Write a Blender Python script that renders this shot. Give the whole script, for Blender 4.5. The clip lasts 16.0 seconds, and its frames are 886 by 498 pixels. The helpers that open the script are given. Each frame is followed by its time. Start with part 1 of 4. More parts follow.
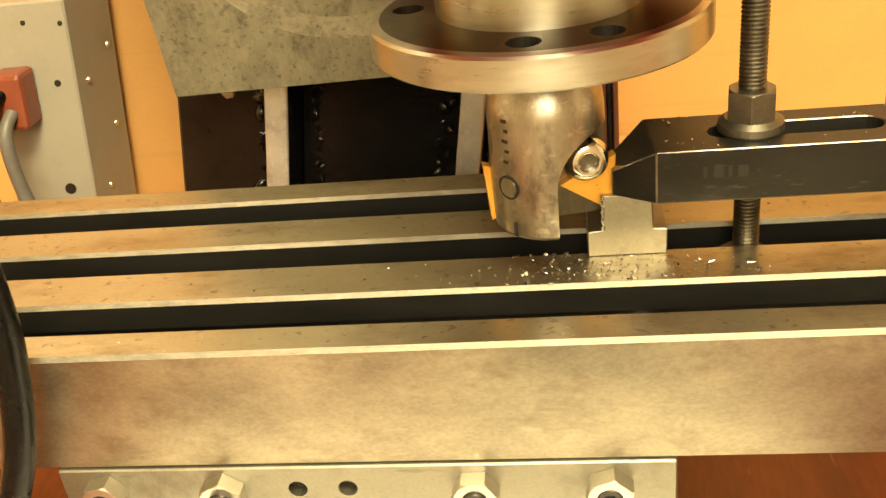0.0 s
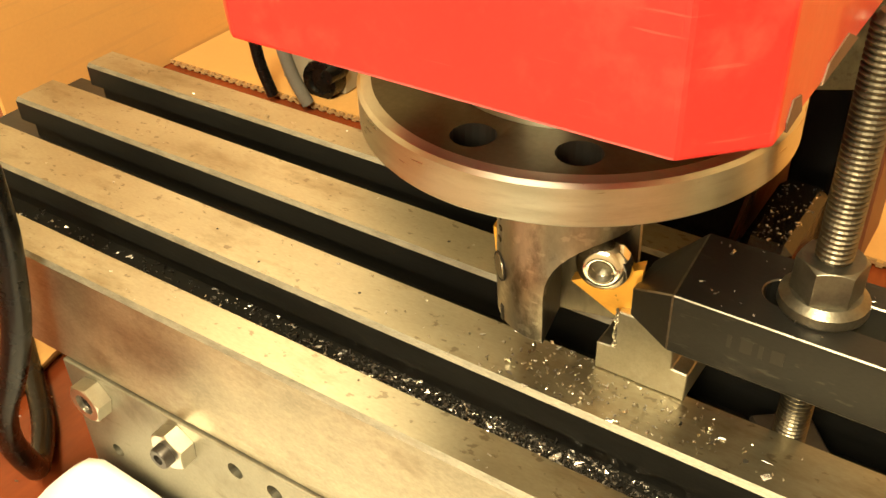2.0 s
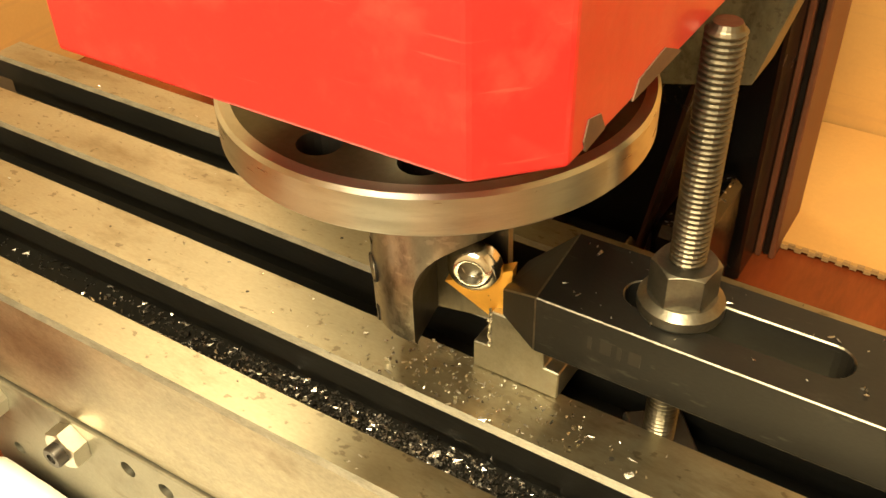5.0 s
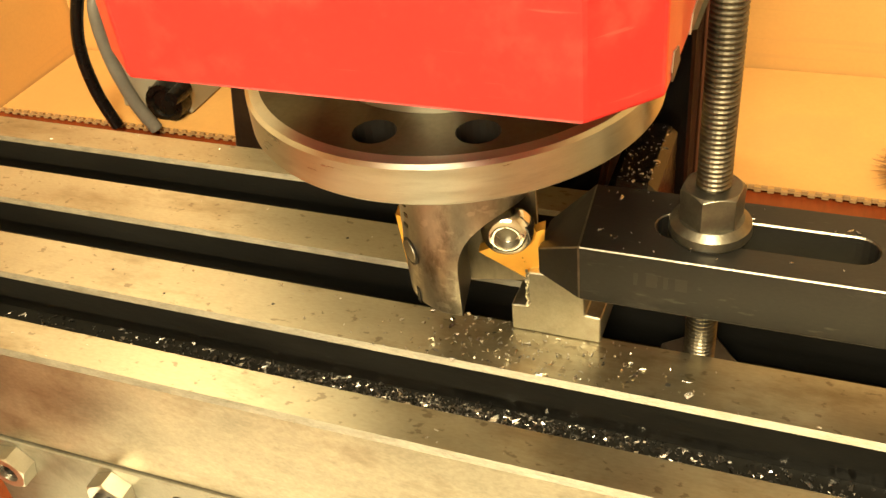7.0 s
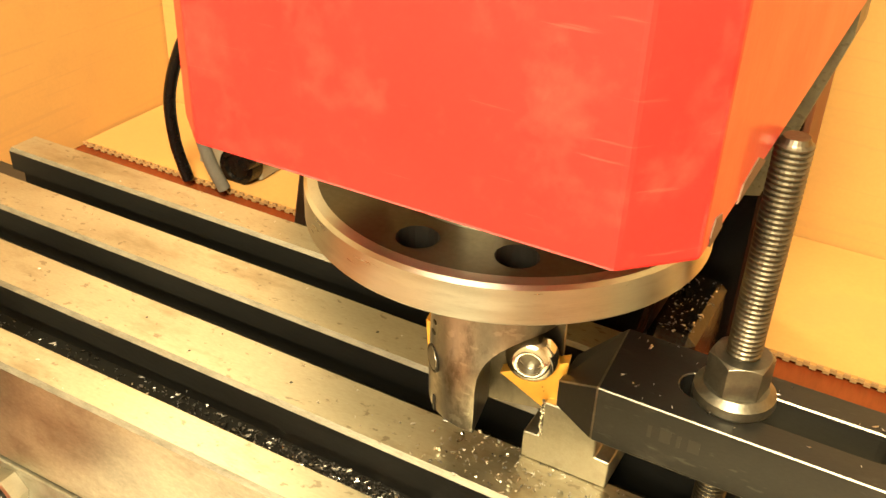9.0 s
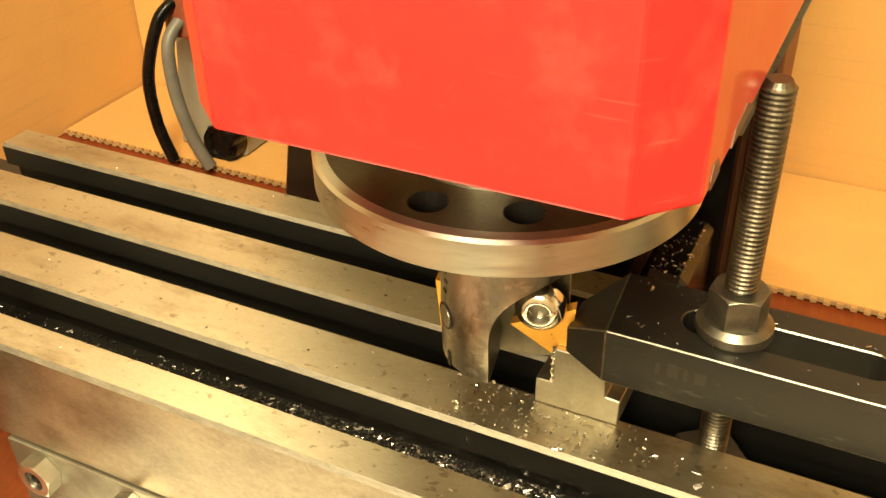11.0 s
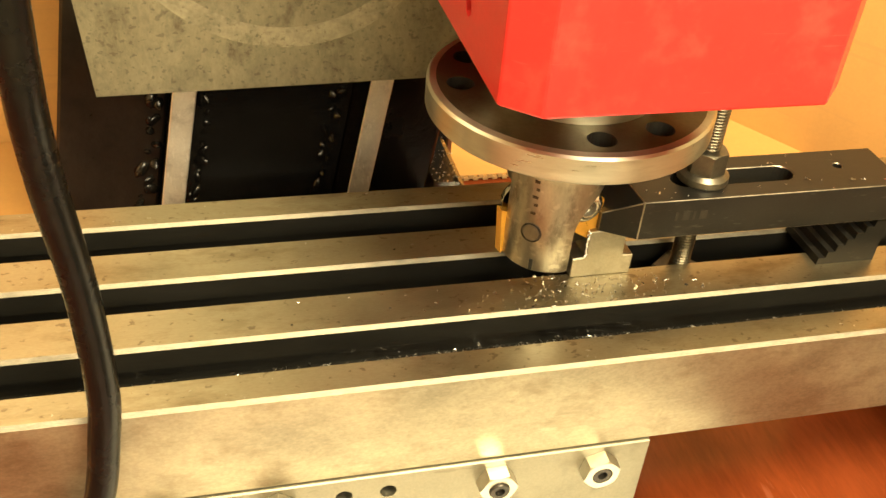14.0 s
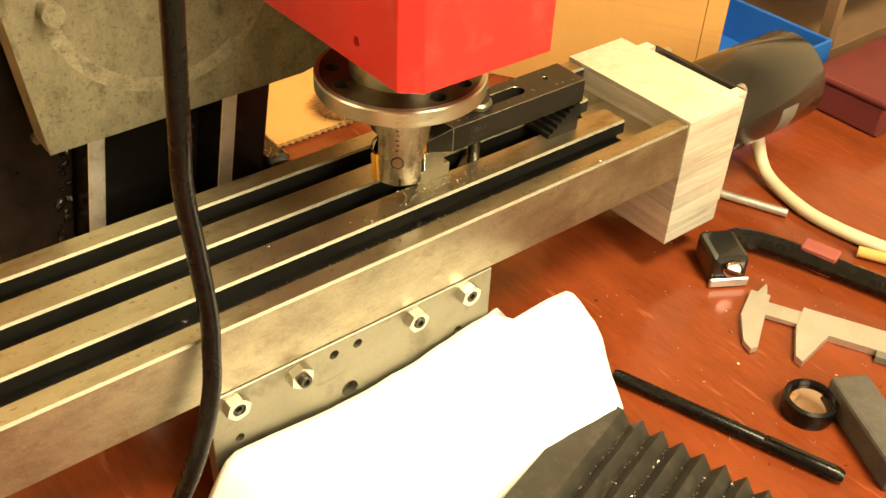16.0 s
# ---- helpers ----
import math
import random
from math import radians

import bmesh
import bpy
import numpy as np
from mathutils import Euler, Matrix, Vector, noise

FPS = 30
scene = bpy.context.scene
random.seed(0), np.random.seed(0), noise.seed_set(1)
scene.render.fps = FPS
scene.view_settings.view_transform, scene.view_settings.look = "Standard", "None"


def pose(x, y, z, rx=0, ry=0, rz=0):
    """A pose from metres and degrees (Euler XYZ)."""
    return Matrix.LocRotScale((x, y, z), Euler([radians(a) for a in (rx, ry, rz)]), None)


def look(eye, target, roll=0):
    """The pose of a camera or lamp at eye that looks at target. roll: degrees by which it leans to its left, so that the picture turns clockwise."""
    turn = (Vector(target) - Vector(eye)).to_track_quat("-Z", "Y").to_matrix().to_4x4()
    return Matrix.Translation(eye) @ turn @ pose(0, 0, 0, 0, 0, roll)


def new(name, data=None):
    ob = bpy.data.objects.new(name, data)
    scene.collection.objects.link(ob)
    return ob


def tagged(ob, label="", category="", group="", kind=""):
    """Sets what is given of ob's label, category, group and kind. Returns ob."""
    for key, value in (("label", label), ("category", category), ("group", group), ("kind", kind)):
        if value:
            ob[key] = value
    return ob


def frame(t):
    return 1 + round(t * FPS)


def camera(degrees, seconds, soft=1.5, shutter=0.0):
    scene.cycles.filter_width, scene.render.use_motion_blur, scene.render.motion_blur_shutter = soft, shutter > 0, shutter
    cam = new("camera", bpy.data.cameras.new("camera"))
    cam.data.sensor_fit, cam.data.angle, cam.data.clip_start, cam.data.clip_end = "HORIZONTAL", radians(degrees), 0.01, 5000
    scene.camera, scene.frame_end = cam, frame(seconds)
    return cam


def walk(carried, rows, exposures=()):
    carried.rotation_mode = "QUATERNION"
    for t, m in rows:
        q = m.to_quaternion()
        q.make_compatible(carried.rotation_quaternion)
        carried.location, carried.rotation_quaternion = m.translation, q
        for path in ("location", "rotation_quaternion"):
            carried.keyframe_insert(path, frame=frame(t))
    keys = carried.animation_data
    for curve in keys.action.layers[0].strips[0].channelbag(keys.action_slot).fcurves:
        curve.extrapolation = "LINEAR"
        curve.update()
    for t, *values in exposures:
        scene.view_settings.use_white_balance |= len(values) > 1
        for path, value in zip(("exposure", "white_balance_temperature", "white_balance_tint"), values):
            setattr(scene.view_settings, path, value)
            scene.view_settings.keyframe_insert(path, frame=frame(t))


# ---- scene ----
EXPOSURES = ((0.0, 0.08), (0.5, -0.18), (1.0, 0.12), (1.5, 0.36), (2.0, 0.02), (2.5, -0.15), (4.0, -0.18), (6.5, -0.05), (7.5, 0.17), (8.5, 0.44), (11.0, -0.03), (11.5, -0.03), (12.0, -0.28), (12.5, -0.22), (13.0, 0.08), (13.5, 0.05), (14.0, 0.17), (14.5, 0.22), (15.0, -0.06), (16.0, -0.02))
# >>path
cam = camera(49.06, 16.0)
PATH = [
    (0, (-0.0036, -0.2667, 0.1510), (-0.0444, -0.0059, 0.0084), -7.05),
    (0.5, (0.0169, -0.2192, 0.1693), (-0.0548, 0.0163, -0.0022), -12.89),
    (1, (0.0437, -0.1766, 0.1779), (-0.0650, 0.0349, -0.0050), -13.40),
    (1.5, (0.0554, -0.1742, 0.1780), (-0.0693, 0.0288, -0.0042), -6.72),
    (2, (0.0743, -0.1705, 0.1727), (-0.0652, 0.0272, -0.0048), -2.37),
    (2.5, (0.0856, -0.1534, 0.1697), (-0.0621, 0.0368, -0.0091), -1.16),
    (3, (0.0944, -0.1525, 0.1664), (-0.0572, 0.0406, -0.0060), 1.35),
    (3.5, (0.0982, -0.1553, 0.1665), (-0.0504, 0.0426, -0.0030), 2.95),
    (4, (0.0981, -0.1530, 0.1682), (-0.0445, 0.0464, -0.0047), 2.14),
    (4.2, (0.0992, -0.1471, 0.1702), (-0.0434, 0.0488, -0.0067), 1.12),
    (6.3, (0.0739, -0.1710, 0.1832), (-0.0255, 0.0382, -0.0075), -7.56),
    (6.5, (0.0722, -0.1706, 0.1835), (-0.0272, 0.0370, -0.0090), -8.79),
    (7, (0.0670, -0.1826, 0.1791), (-0.0331, 0.0328, -0.0042), -7.01),
    (7.5, (0.0671, -0.1851, 0.1770), (-0.0390, 0.0346, 0.0025), -4.89),
    (8, (0.0660, -0.1809, 0.1836), (-0.0437, 0.0401, 0.0129), -1.83),
    (8.5, (0.0713, -0.1732, 0.1802), (-0.0505, 0.0480, 0.0181), 0.20),
    (8.7, (0.0710, -0.1794, 0.1808), (-0.0497, 0.0464, 0.0245), 2.35),
    (10.8, (0.0721, -0.1866, 0.1861), (-0.0451, 0.0350, 0.0213), 0.51),
    (11, (0.0690, -0.1923, 0.1877), (-0.0430, 0.0304, 0.0207), -1.31),
    (11.5, (0.0427, -0.2095, 0.1930), (-0.0387, 0.0176, 0.0146), -0.92),
    (12, (0.0002, -0.2421, 0.1963), (-0.0378, -0.0050, 0.0164), 2.12),
    (12.5, (-0.0181, -0.2571, 0.1979), (-0.0400, -0.0180, 0.0180), 1.90),
    (13, (-0.0041, -0.2676, 0.1857), (-0.0397, -0.0185, 0.0224), -3.14),
    (13.5, (-0.0319, -0.2705, 0.2061), (-0.0423, -0.0246, 0.0345), -3.53),
    (14, (-0.1277, -0.2655, 0.2217), (-0.0600, -0.0335, 0.0439), 5.19),
    (14.5, (-0.1470, -0.2931, 0.2263), (-0.0672, -0.0582, 0.0577), 1.89),
    (15, (-0.1653, -0.3400, 0.2489), (-0.0756, -0.1052, 0.0851), -1.36),
    (15.5, (-0.2133, -0.3657, 0.2953), (-0.0977, -0.1541, 0.1169), 0.07),
    (16, (-0.2943, -0.3809, 0.3276), (-0.1429, -0.1988, 0.1434), 2.76),
]
walk(cam, [(t, look(eye, target, roll)) for t, eye, target, roll in PATH], EXPOSURES)
# <<path

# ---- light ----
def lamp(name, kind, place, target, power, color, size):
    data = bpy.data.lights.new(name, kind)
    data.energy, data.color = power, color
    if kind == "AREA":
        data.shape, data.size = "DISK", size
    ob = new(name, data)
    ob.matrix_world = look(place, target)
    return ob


world = bpy.data.worlds.new("room_glow")
scene.world = world
world.use_nodes = True
world.node_tree.nodes["Background"].inputs[0].default_value = (1.0, 0.84, 0.55, 1)
world.node_tree.nodes["Background"].inputs[1].default_value = 0.15
# Unseen key light stands in for the room's light; position tuned for brightness.
lamp("ceiling_lamp", "AREA", (0.18, -0.62, 1.10), (0, 0.1, 0), 39, (1.0, 0.815, 0.46), 0.35)
# Unseen rear fill, added to brighten the table's left side.
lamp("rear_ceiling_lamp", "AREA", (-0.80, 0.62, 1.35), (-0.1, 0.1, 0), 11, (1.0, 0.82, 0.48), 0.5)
# Unseen low front fill for the guide ways; no window stands there.
lamp("window_light", "AREA", (0.06, -1.05, 0.66), (0.0, 0.1, -0.05), 19, (1.0, 0.86, 0.56), 0.7)

# ---- materials ----
MM = 0.001


def material(name, color, rough=0.5, metal=0.0, vary=0.25, scale=60.0, stretch=(1, 1, 1), fine=900.0, bump=0.1,
             dirt=None, dirt_amount=0.0, dirt_scale=25.0, island=0.0, per_object=0.0, coat=0.0, rough_vary=0.12, scratch=None, turned=0.0, spec=0.5):
    """Base colour varied at two scales, dirt with a shape of its own, fine relief."""
    m = bpy.data.materials.new(name)
    m.use_nodes = True
    t = m.node_tree
    n, l = t.nodes, t.links
    b = n["Principled BSDF"]
    b.inputs["Metallic"].default_value = metal
    b.inputs["Coat Weight"].default_value = coat
    b.inputs["Specular IOR Level"].default_value = spec
    co = n.new("ShaderNodeTexCoord")
    mp = n.new("ShaderNodeMapping")
    mp.inputs["Scale"].default_value = stretch
    l.new(co.outputs["Object"], mp.inputs["Vector"])

    def noise_at(s, detail=6.0, rough_=0.6):
        q = n.new("ShaderNodeTexNoise")
        q.inputs["Scale"].default_value = s
        q.inputs["Detail"].default_value = detail
        q.inputs["Roughness"].default_value = rough_
        l.new(mp.outputs["Vector"], q.inputs["Vector"])
        return q.outputs["Fac"]

    def math_node(op, a, b_):
        q = n.new("ShaderNodeMath")
        q.operation = op
        for i, v in enumerate((a, b_)):
            if isinstance(v, (int, float)):
                q.inputs[i].default_value = v
            else:
                l.new(v, q.inputs[i])
        return q.outputs[0]

    big, small = noise_at(scale), noise_at(fine, 3.0)
    mixv = math_node("ADD", math_node("MULTIPLY", big, 0.65), math_node("MULTIPLY", small, 0.35))
    if island:
        g = n.new("ShaderNodeNewGeometry")
        mixv = math_node("ADD", mixv, math_node("MULTIPLY", math_node("SUBTRACT", g.outputs["Random Per Island"], 0.5), island))
    if per_object:
        g = n.new("ShaderNodeObjectInfo")
        mixv = math_node("ADD", mixv, math_node("MULTIPLY", math_node("SUBTRACT", g.outputs["Random"], 0.5), per_object))
    ramp = n.new("ShaderNodeValToRGB")
    ramp.color_ramp.elements[0].position, ramp.color_ramp.elements[1].position = 0.25, 0.75
    lo = [max(0.0, c * (1 - vary)) for c in color]
    hi = [min(1.0, c * (1 + vary)) for c in color]
    ramp.color_ramp.elements[0].color = (*lo, 1)
    ramp.color_ramp.elements[1].color = (*hi, 1)
    l.new(mixv, ramp.inputs["Fac"])
    out = ramp.outputs["Color"]
    if dirt:
        d = noise_at(dirt_scale, 8.0, 0.7)
        r2 = n.new("ShaderNodeValToRGB")
        r2.color_ramp.elements[0].position, r2.color_ramp.elements[1].position = 0.52, 0.68
        r2.color_ramp.elements[0].color = (0, 0, 0, 1)
        r2.color_ramp.elements[1].color = (dirt_amount,) * 3 + (1,)
        l.new(d, r2.inputs["Fac"])
        mx = n.new("ShaderNodeMix")
        mx.data_type = "RGBA"
        l.new(r2.outputs["Color"], mx.inputs["Factor"])
        l.new(out, mx.inputs["A"])
        mx.inputs["B"].default_value = (*dirt, 1)
        out = mx.outputs["Result"]
    if scratch:
        tint, amount, way, limit = scratch
        ms = n.new("ShaderNodeMapping")
        ms.inputs["Scale"].default_value = way
        ms.inputs["Rotation"].default_value = (0.05, 0.12, 0.04)
        l.new(co.outputs["Object"], ms.inputs["Vector"])
        q = n.new("ShaderNodeTexNoise")
        q.inputs["Scale"].default_value = 1.0
        q.inputs["Detail"].default_value = 3.0
        l.new(ms.outputs["Vector"], q.inputs["Vector"])
        r3 = n.new("ShaderNodeValToRGB")
        r3.color_ramp.elements[0].position, r3.color_ramp.elements[1].position = limit, limit + 0.05
        r3.color_ramp.elements[0].color = (0, 0, 0, 1)
        r3.color_ramp.elements[1].color = (amount,) * 3 + (1,)
        l.new(q.outputs["Fac"], r3.inputs["Fac"])
        mx = n.new("ShaderNodeMix")
        mx.data_type = "RGBA"
        l.new(r3.outputs["Color"], mx.inputs["Factor"])
        l.new(out, mx.inputs["A"])
        mx.inputs["B"].default_value = (*tint, 1)
        out = mx.outputs["Result"]
    if turned:
        b.inputs["Anisotropic"].default_value = turned
        b.inputs["Anisotropic Rotation"].default_value = 0.25
        tg = n.new("ShaderNodeTangent")
        tg.direction_type, tg.axis = "RADIAL", "Z"
        l.new(tg.outputs["Tangent"], b.inputs["Tangent"])
    l.new(out, b.inputs["Base Color"])
    l.new(math_node("ADD", math_node("MULTIPLY", math_node("SUBTRACT", big, 0.5), rough_vary * 2), rough), b.inputs["Roughness"])
    bp = n.new("ShaderNodeBump")
    bp.inputs["Strength"].default_value = bump
    bp.inputs["Distance"].default_value = 0.0006
    l.new(mixv, bp.inputs["Height"])
    l.new(bp.outputs["Normal"], b.inputs["Normal"])
    return m


STEEL = material("ground_steel", (0.40, 0.365, 0.265), 0.38, 1.0, 0.24, 45, (0.35, 1, 1), 1400, 0.14, (0.19, 0.145, 0.08), 0.6, 55, scratch=((0.14, 0.11, 0.075), 0.55, (260, 420, 60), 0.64))
WAY = material("scraped_way_steel", (0.74, 0.71, 0.62), 0.5, 0.8, 0.2, 60, (1, 1, 1), 900, 0.2, (0.25, 0.21, 0.15), 0.5, 50, scratch=((0.85, 0.82, 0.74), 0.8, (500, 500, 160), 0.6))
WORK = material("dull_milled_steel", (0.33, 0.31, 0.255), 0.42, 1.0, 0.22, 160, (1, 1, 1), 1500, 0.25, (0.24, 0.22, 0.18), 0.6, 150)
STEEL_FACE = material("scraped_steel_face", (0.385, 0.355, 0.27), 0.43, 1.0, 0.4, 55, (0.6, 1, 1), 1200, 0.25, (0.20, 0.155, 0.10), 0.5, 60, scratch=((0.52, 0.49, 0.41), 0.25, (70, 300, 420), 0.66))
EDGE = material("worn_steel_edge", (0.25, 0.235, 0.19), 0.6, 1.0, 0.45, 500, (0.3, 1, 1), 2600, 0.5, (0.20, 0.17, 0.12), 0.6, 220)
# Near-black colour puts the slots' shade into their oily walls and floor.
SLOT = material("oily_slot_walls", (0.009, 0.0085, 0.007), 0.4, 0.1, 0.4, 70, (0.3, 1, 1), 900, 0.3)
PLATE_STEEL = material("dull_gib_plate", (0.29, 0.28, 0.225), 0.5, 1.0, 0.24, 35, (1, 1, 1), 900, 0.14, (0.13, 0.11, 0.08), 0.6, 28, scratch=((0.17, 0.15, 0.11), 0.4, (60, 60, 300), 0.64))
ZINC = material("zinc_plated_nut", (0.62, 0.60, 0.53), 0.33, 1.0, 0.15, 200, (1, 1, 1), 1500, 0.1)
BOLT = material("blackened_bolt", (0.06, 0.055, 0.05), 0.4, 0.8, 0.3, 300)
BLACK_OXIDE = material("black_oxide_steel", (0.019, 0.018, 0.016), 0.34, 0.5, 0.35, 60, (0.5, 1, 1), 1500, 0.12, (0.11, 0.10, 0.085), 0.3, 45, scratch=((0.10, 0.095, 0.08), 0.3, (120, 700, 500), 0.67))
OXIDE_EDGE = material("worn_oxide_edge", (0.22, 0.20, 0.165), 0.38, 1.0, 0.6, 250)
STUD = material("dark_threaded_steel", (0.15, 0.135, 0.105), 0.36, 1.0, 0.4, 120, (1, 1, 1), 900, 0.2)
NUT_DARK = material("worn_dark_nut", (0.17, 0.16, 0.13), 0.36, 0.95, 0.35, 160, (1, 1, 1), 1200, 0.2)
BRIGHT = material("turned_bright_steel", (0.60, 0.59, 0.505), 0.31, 1.0, 0.14, 60, (1, 1, 8), 1600, 0.08, (0.44, 0.41, 0.335), 0.45, 75, turned=0.7)
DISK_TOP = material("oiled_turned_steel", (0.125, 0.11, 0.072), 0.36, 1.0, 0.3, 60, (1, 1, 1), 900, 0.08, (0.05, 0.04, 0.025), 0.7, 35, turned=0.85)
CUTTER = material("used_cutter_steel", (0.43, 0.405, 0.35), 0.33, 1.0, 0.35, 110, (1, 1, 0.5), 700, 0.4, (0.10, 0.085, 0.07), 0.7, 120, scratch=((0.70, 0.67, 0.60), 0.45, (240, 240, 420), 0.60))
# Darker steel tone; on the cutter it paints the gullet's shade.
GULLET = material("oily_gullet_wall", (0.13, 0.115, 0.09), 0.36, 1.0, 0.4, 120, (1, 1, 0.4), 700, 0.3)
CHROME = material("polished_screw_head", (0.78, 0.76, 0.71), 0.14, 1.0, 0.1, 200, rough_vary=0.05)
# Near-black colour paints the shade inside bores, gaps and marks.
HOLE = material("bore_shadow_oil", (0.02, 0.017, 0.013), 0.5, 0.2, 0.3)
CARBIDE = material("gold_coated_carbide", (0.78, 0.40, 0.06), 0.32, 0.55, 0.12, 200)
RED = material("red_machine_paint", (0.56, 0.020, 0.019), 0.36, 0.0, 0.14, 22, (1, 1, 1), 500, 0.14, (0.60, 0.09, 0.065), 0.3, 70, coat=0.25, scratch=((0.80, 0.26, 0.19), 0.10, (60, 90, 1400), 0.68))
CHIPPED = material("chipped_primer", (0.12, 0.07, 0.045), 0.6, 0.2, 0.4, 200)
CAST = material("grey_cast_plate", (0.19, 0.175, 0.122), 0.48, 0.55, 0.45, 70, (1, 1, 0.6), 520, 0.5, (0.055, 0.045, 0.03), 0.7, 75, scratch=((0.045, 0.038, 0.026), 0.4, (420, 420, 520), 0.6))
CAST_PALE = material("scraped_cast_arc", (0.245, 0.228, 0.165), 0.47, 0.6, 0.5, 90, (1, 1, 1), 520, 0.5, (0.08, 0.068, 0.045), 0.8, 80, scratch=((0.05, 0.042, 0.03), 0.4, (420, 420, 520), 0.6))
COLUMN = material("greasy_black_column", (0.005, 0.0045, 0.004), 0.24, 0.0, 0.6, 40, (1, 1, 1), 260, 1.0, spec=0.4)
COLUMN_BROWN = material("brown_oiled_casting", (0.013, 0.009, 0.0065), 0.32, 0.0, 0.6, 70, (1, 1, 1), 300, 1.0, (0.005, 0.004, 0.003), 0.85, 60, spec=0.35)
GREASE = material("black_grease", (0.008, 0.007, 0.006), 0.2, 0.0, 0.3, 100, (1, 1, 1), 400, 0.6)
CARD = material("plain_cardboard", (0.55, 0.305, 0.093), 0.85, 0.0, 0.1, 12, (1, 1, 1), 400, 0.16, (0.45, 0.25, 0.085), 0.4, 9, rough_vary=0.04, scratch=((0.46, 0.26, 0.09), 0.35, (8, 8, 260), 0.6))
CARD_EDGE = material("corrugated_edge", (0.30, 0.18, 0.075), 0.9, 0.0, 0.35, 200)
BENCH = material("red_varnished_wood", (0.17, 0.036, 0.010), 0.2, 0.0, 0.4, 9, (3.0, 0.6, 1), 120, 0.08, (0.085, 0.017, 0.007), 0.6, 6, coat=0.1, spec=0.35, scratch=((0.30, 0.10, 0.05), 0.4, (140, 20, 30), 0.66))
GREYPAINT = material("cream_grey_enamel", (0.29, 0.282, 0.23), 0.45, 0.0, 0.08, 20, (1, 1, 1), 600, 0.05, (0.21, 0.198, 0.155), 0.4, 18)
BROWN_PLASTIC = material("brown_bakelite", (0.20, 0.055, 0.028), 0.33, 0.0, 0.2, 60)
RUBBER = material("black_rubber", (0.003, 0.003, 0.003), 0.27, 0.0, 0.3, 90, (1, 1, 1), 500, 0.2, (0.010, 0.0095, 0.009), 0.4, 60, spec=0.25)
GREY_CABLE = material("grey_cable_sheath", (0.13, 0.125, 0.11), 0.45, 0.0, 0.2, 90)
CHIP = material("metal_chips", (0.55, 0.53, 0.50), 0.28, 1.0, 0.3, 900, island=1.6)
CHIP_DARK = material("oily_chips", (0.10, 0.09, 0.08), 0.3, 0.8, 0.4, 900, island=1.6)
WHITE = material("white_foam_sheet", (0.86, 0.85, 0.82), 0.8, 0.0, 0.04, 15, (1, 1, 1), 500, 0.25)
ALU = material("milled_aluminium", (0.72, 0.69, 0.60), 0.4, 0.6, 0.5, 30, (0.2, 0.2, 4), 700, 0.2, scratch=((0.95, 0.92, 0.84), 0.5, (10, 10, 260), 0.56))
MOTOR = material("black_motor_paint", (0.010, 0.010, 0.010), 0.2, 0.0, 0.25, 30, (1, 1, 1), 900, 0.05, coat=0.3)
BEIGE = material("beige_cable_sheath", (0.52, 0.45, 0.32), 0.5, 0.0, 0.1, 60)
BLUE = material("blue_plastic", (0.012, 0.10, 0.42), 0.4, 0.0, 0.2, 20)
MAROON = material("maroon_painted_tin", (0.11, 0.018, 0.018), 0.55, 0.0, 0.3, 20, dirt=(0.05, 0.025, 0.02), dirt_amount=0.6, dirt_scale=14)
STRAP = material("faded_red_tape", (0.24, 0.06, 0.05), 0.6, 0.0, 0.2, 60)
SATIN = material("satin_chrome_caliper", (0.60, 0.60, 0.585), 0.36, 0.8, 0.15, 60)
GLASS = material("lens_glass", (0.62, 0.50, 0.47), 0.08, 1.0, 0.15, 60, rough_vary=0.02)
STONE = material("dark_oilstone", (0.06, 0.055, 0.048), 0.75, 0.0, 0.5, 80, (1, 1, 1), 500, 0.6)
BRISTLE = material("brown_bristles", (0.22, 0.11, 0.04), 0.7, 0.0, 0.4, 200, island=0.6)
PANEL_EDGE = material("rusty_brown_guard", (0.16, 0.060, 0.028), 0.55, 0.1, 0.35, 40)
FLOORM = material("pale_floor_tiles", (0.55, 0.50, 0.40), 0.5, 0.0, 0.08, 3)
BELLOWS = material("dusty_bellows_rubber", (0.022, 0.020, 0.016), 0.5, 0.0, 0.4, 60, (1, 1, 1), 700, 0.2, (0.07, 0.06, 0.045), 0.5, 70)
# Unseen walls and ceiling; tone raised so the steel reflects more light.
WALLP = material("warm_white_wall", (0.80, 0.71, 0.55), 0.9, 0.0, 0.06, 3)
RUSTY = material("scrap_brown_wood", (0.17, 0.10, 0.055), 0.7, 0.0, 0.4, 14)


# ---- mesh helpers, all in millimetres ----
def block(bm, x0, x1, y0, y1, z0, z1, bevel=0.0, segments=1):
    made = bmesh.ops.create_cube(bm, size=1.0)["verts"]
    for v in made:
        v.co = Vector((x0 + (v.co.x + 0.5) * (x1 - x0), y0 + (v.co.y + 0.5) * (y1 - y0), z0 + (v.co.z + 0.5) * (z1 - z0)))
    if bevel:
        edges = list({e for v in made for e in v.link_edges})
        bmesh.ops.bevel(bm, geom=edges, offset=bevel, segments=segments, affect="EDGES", profile=0.5)
    return bm


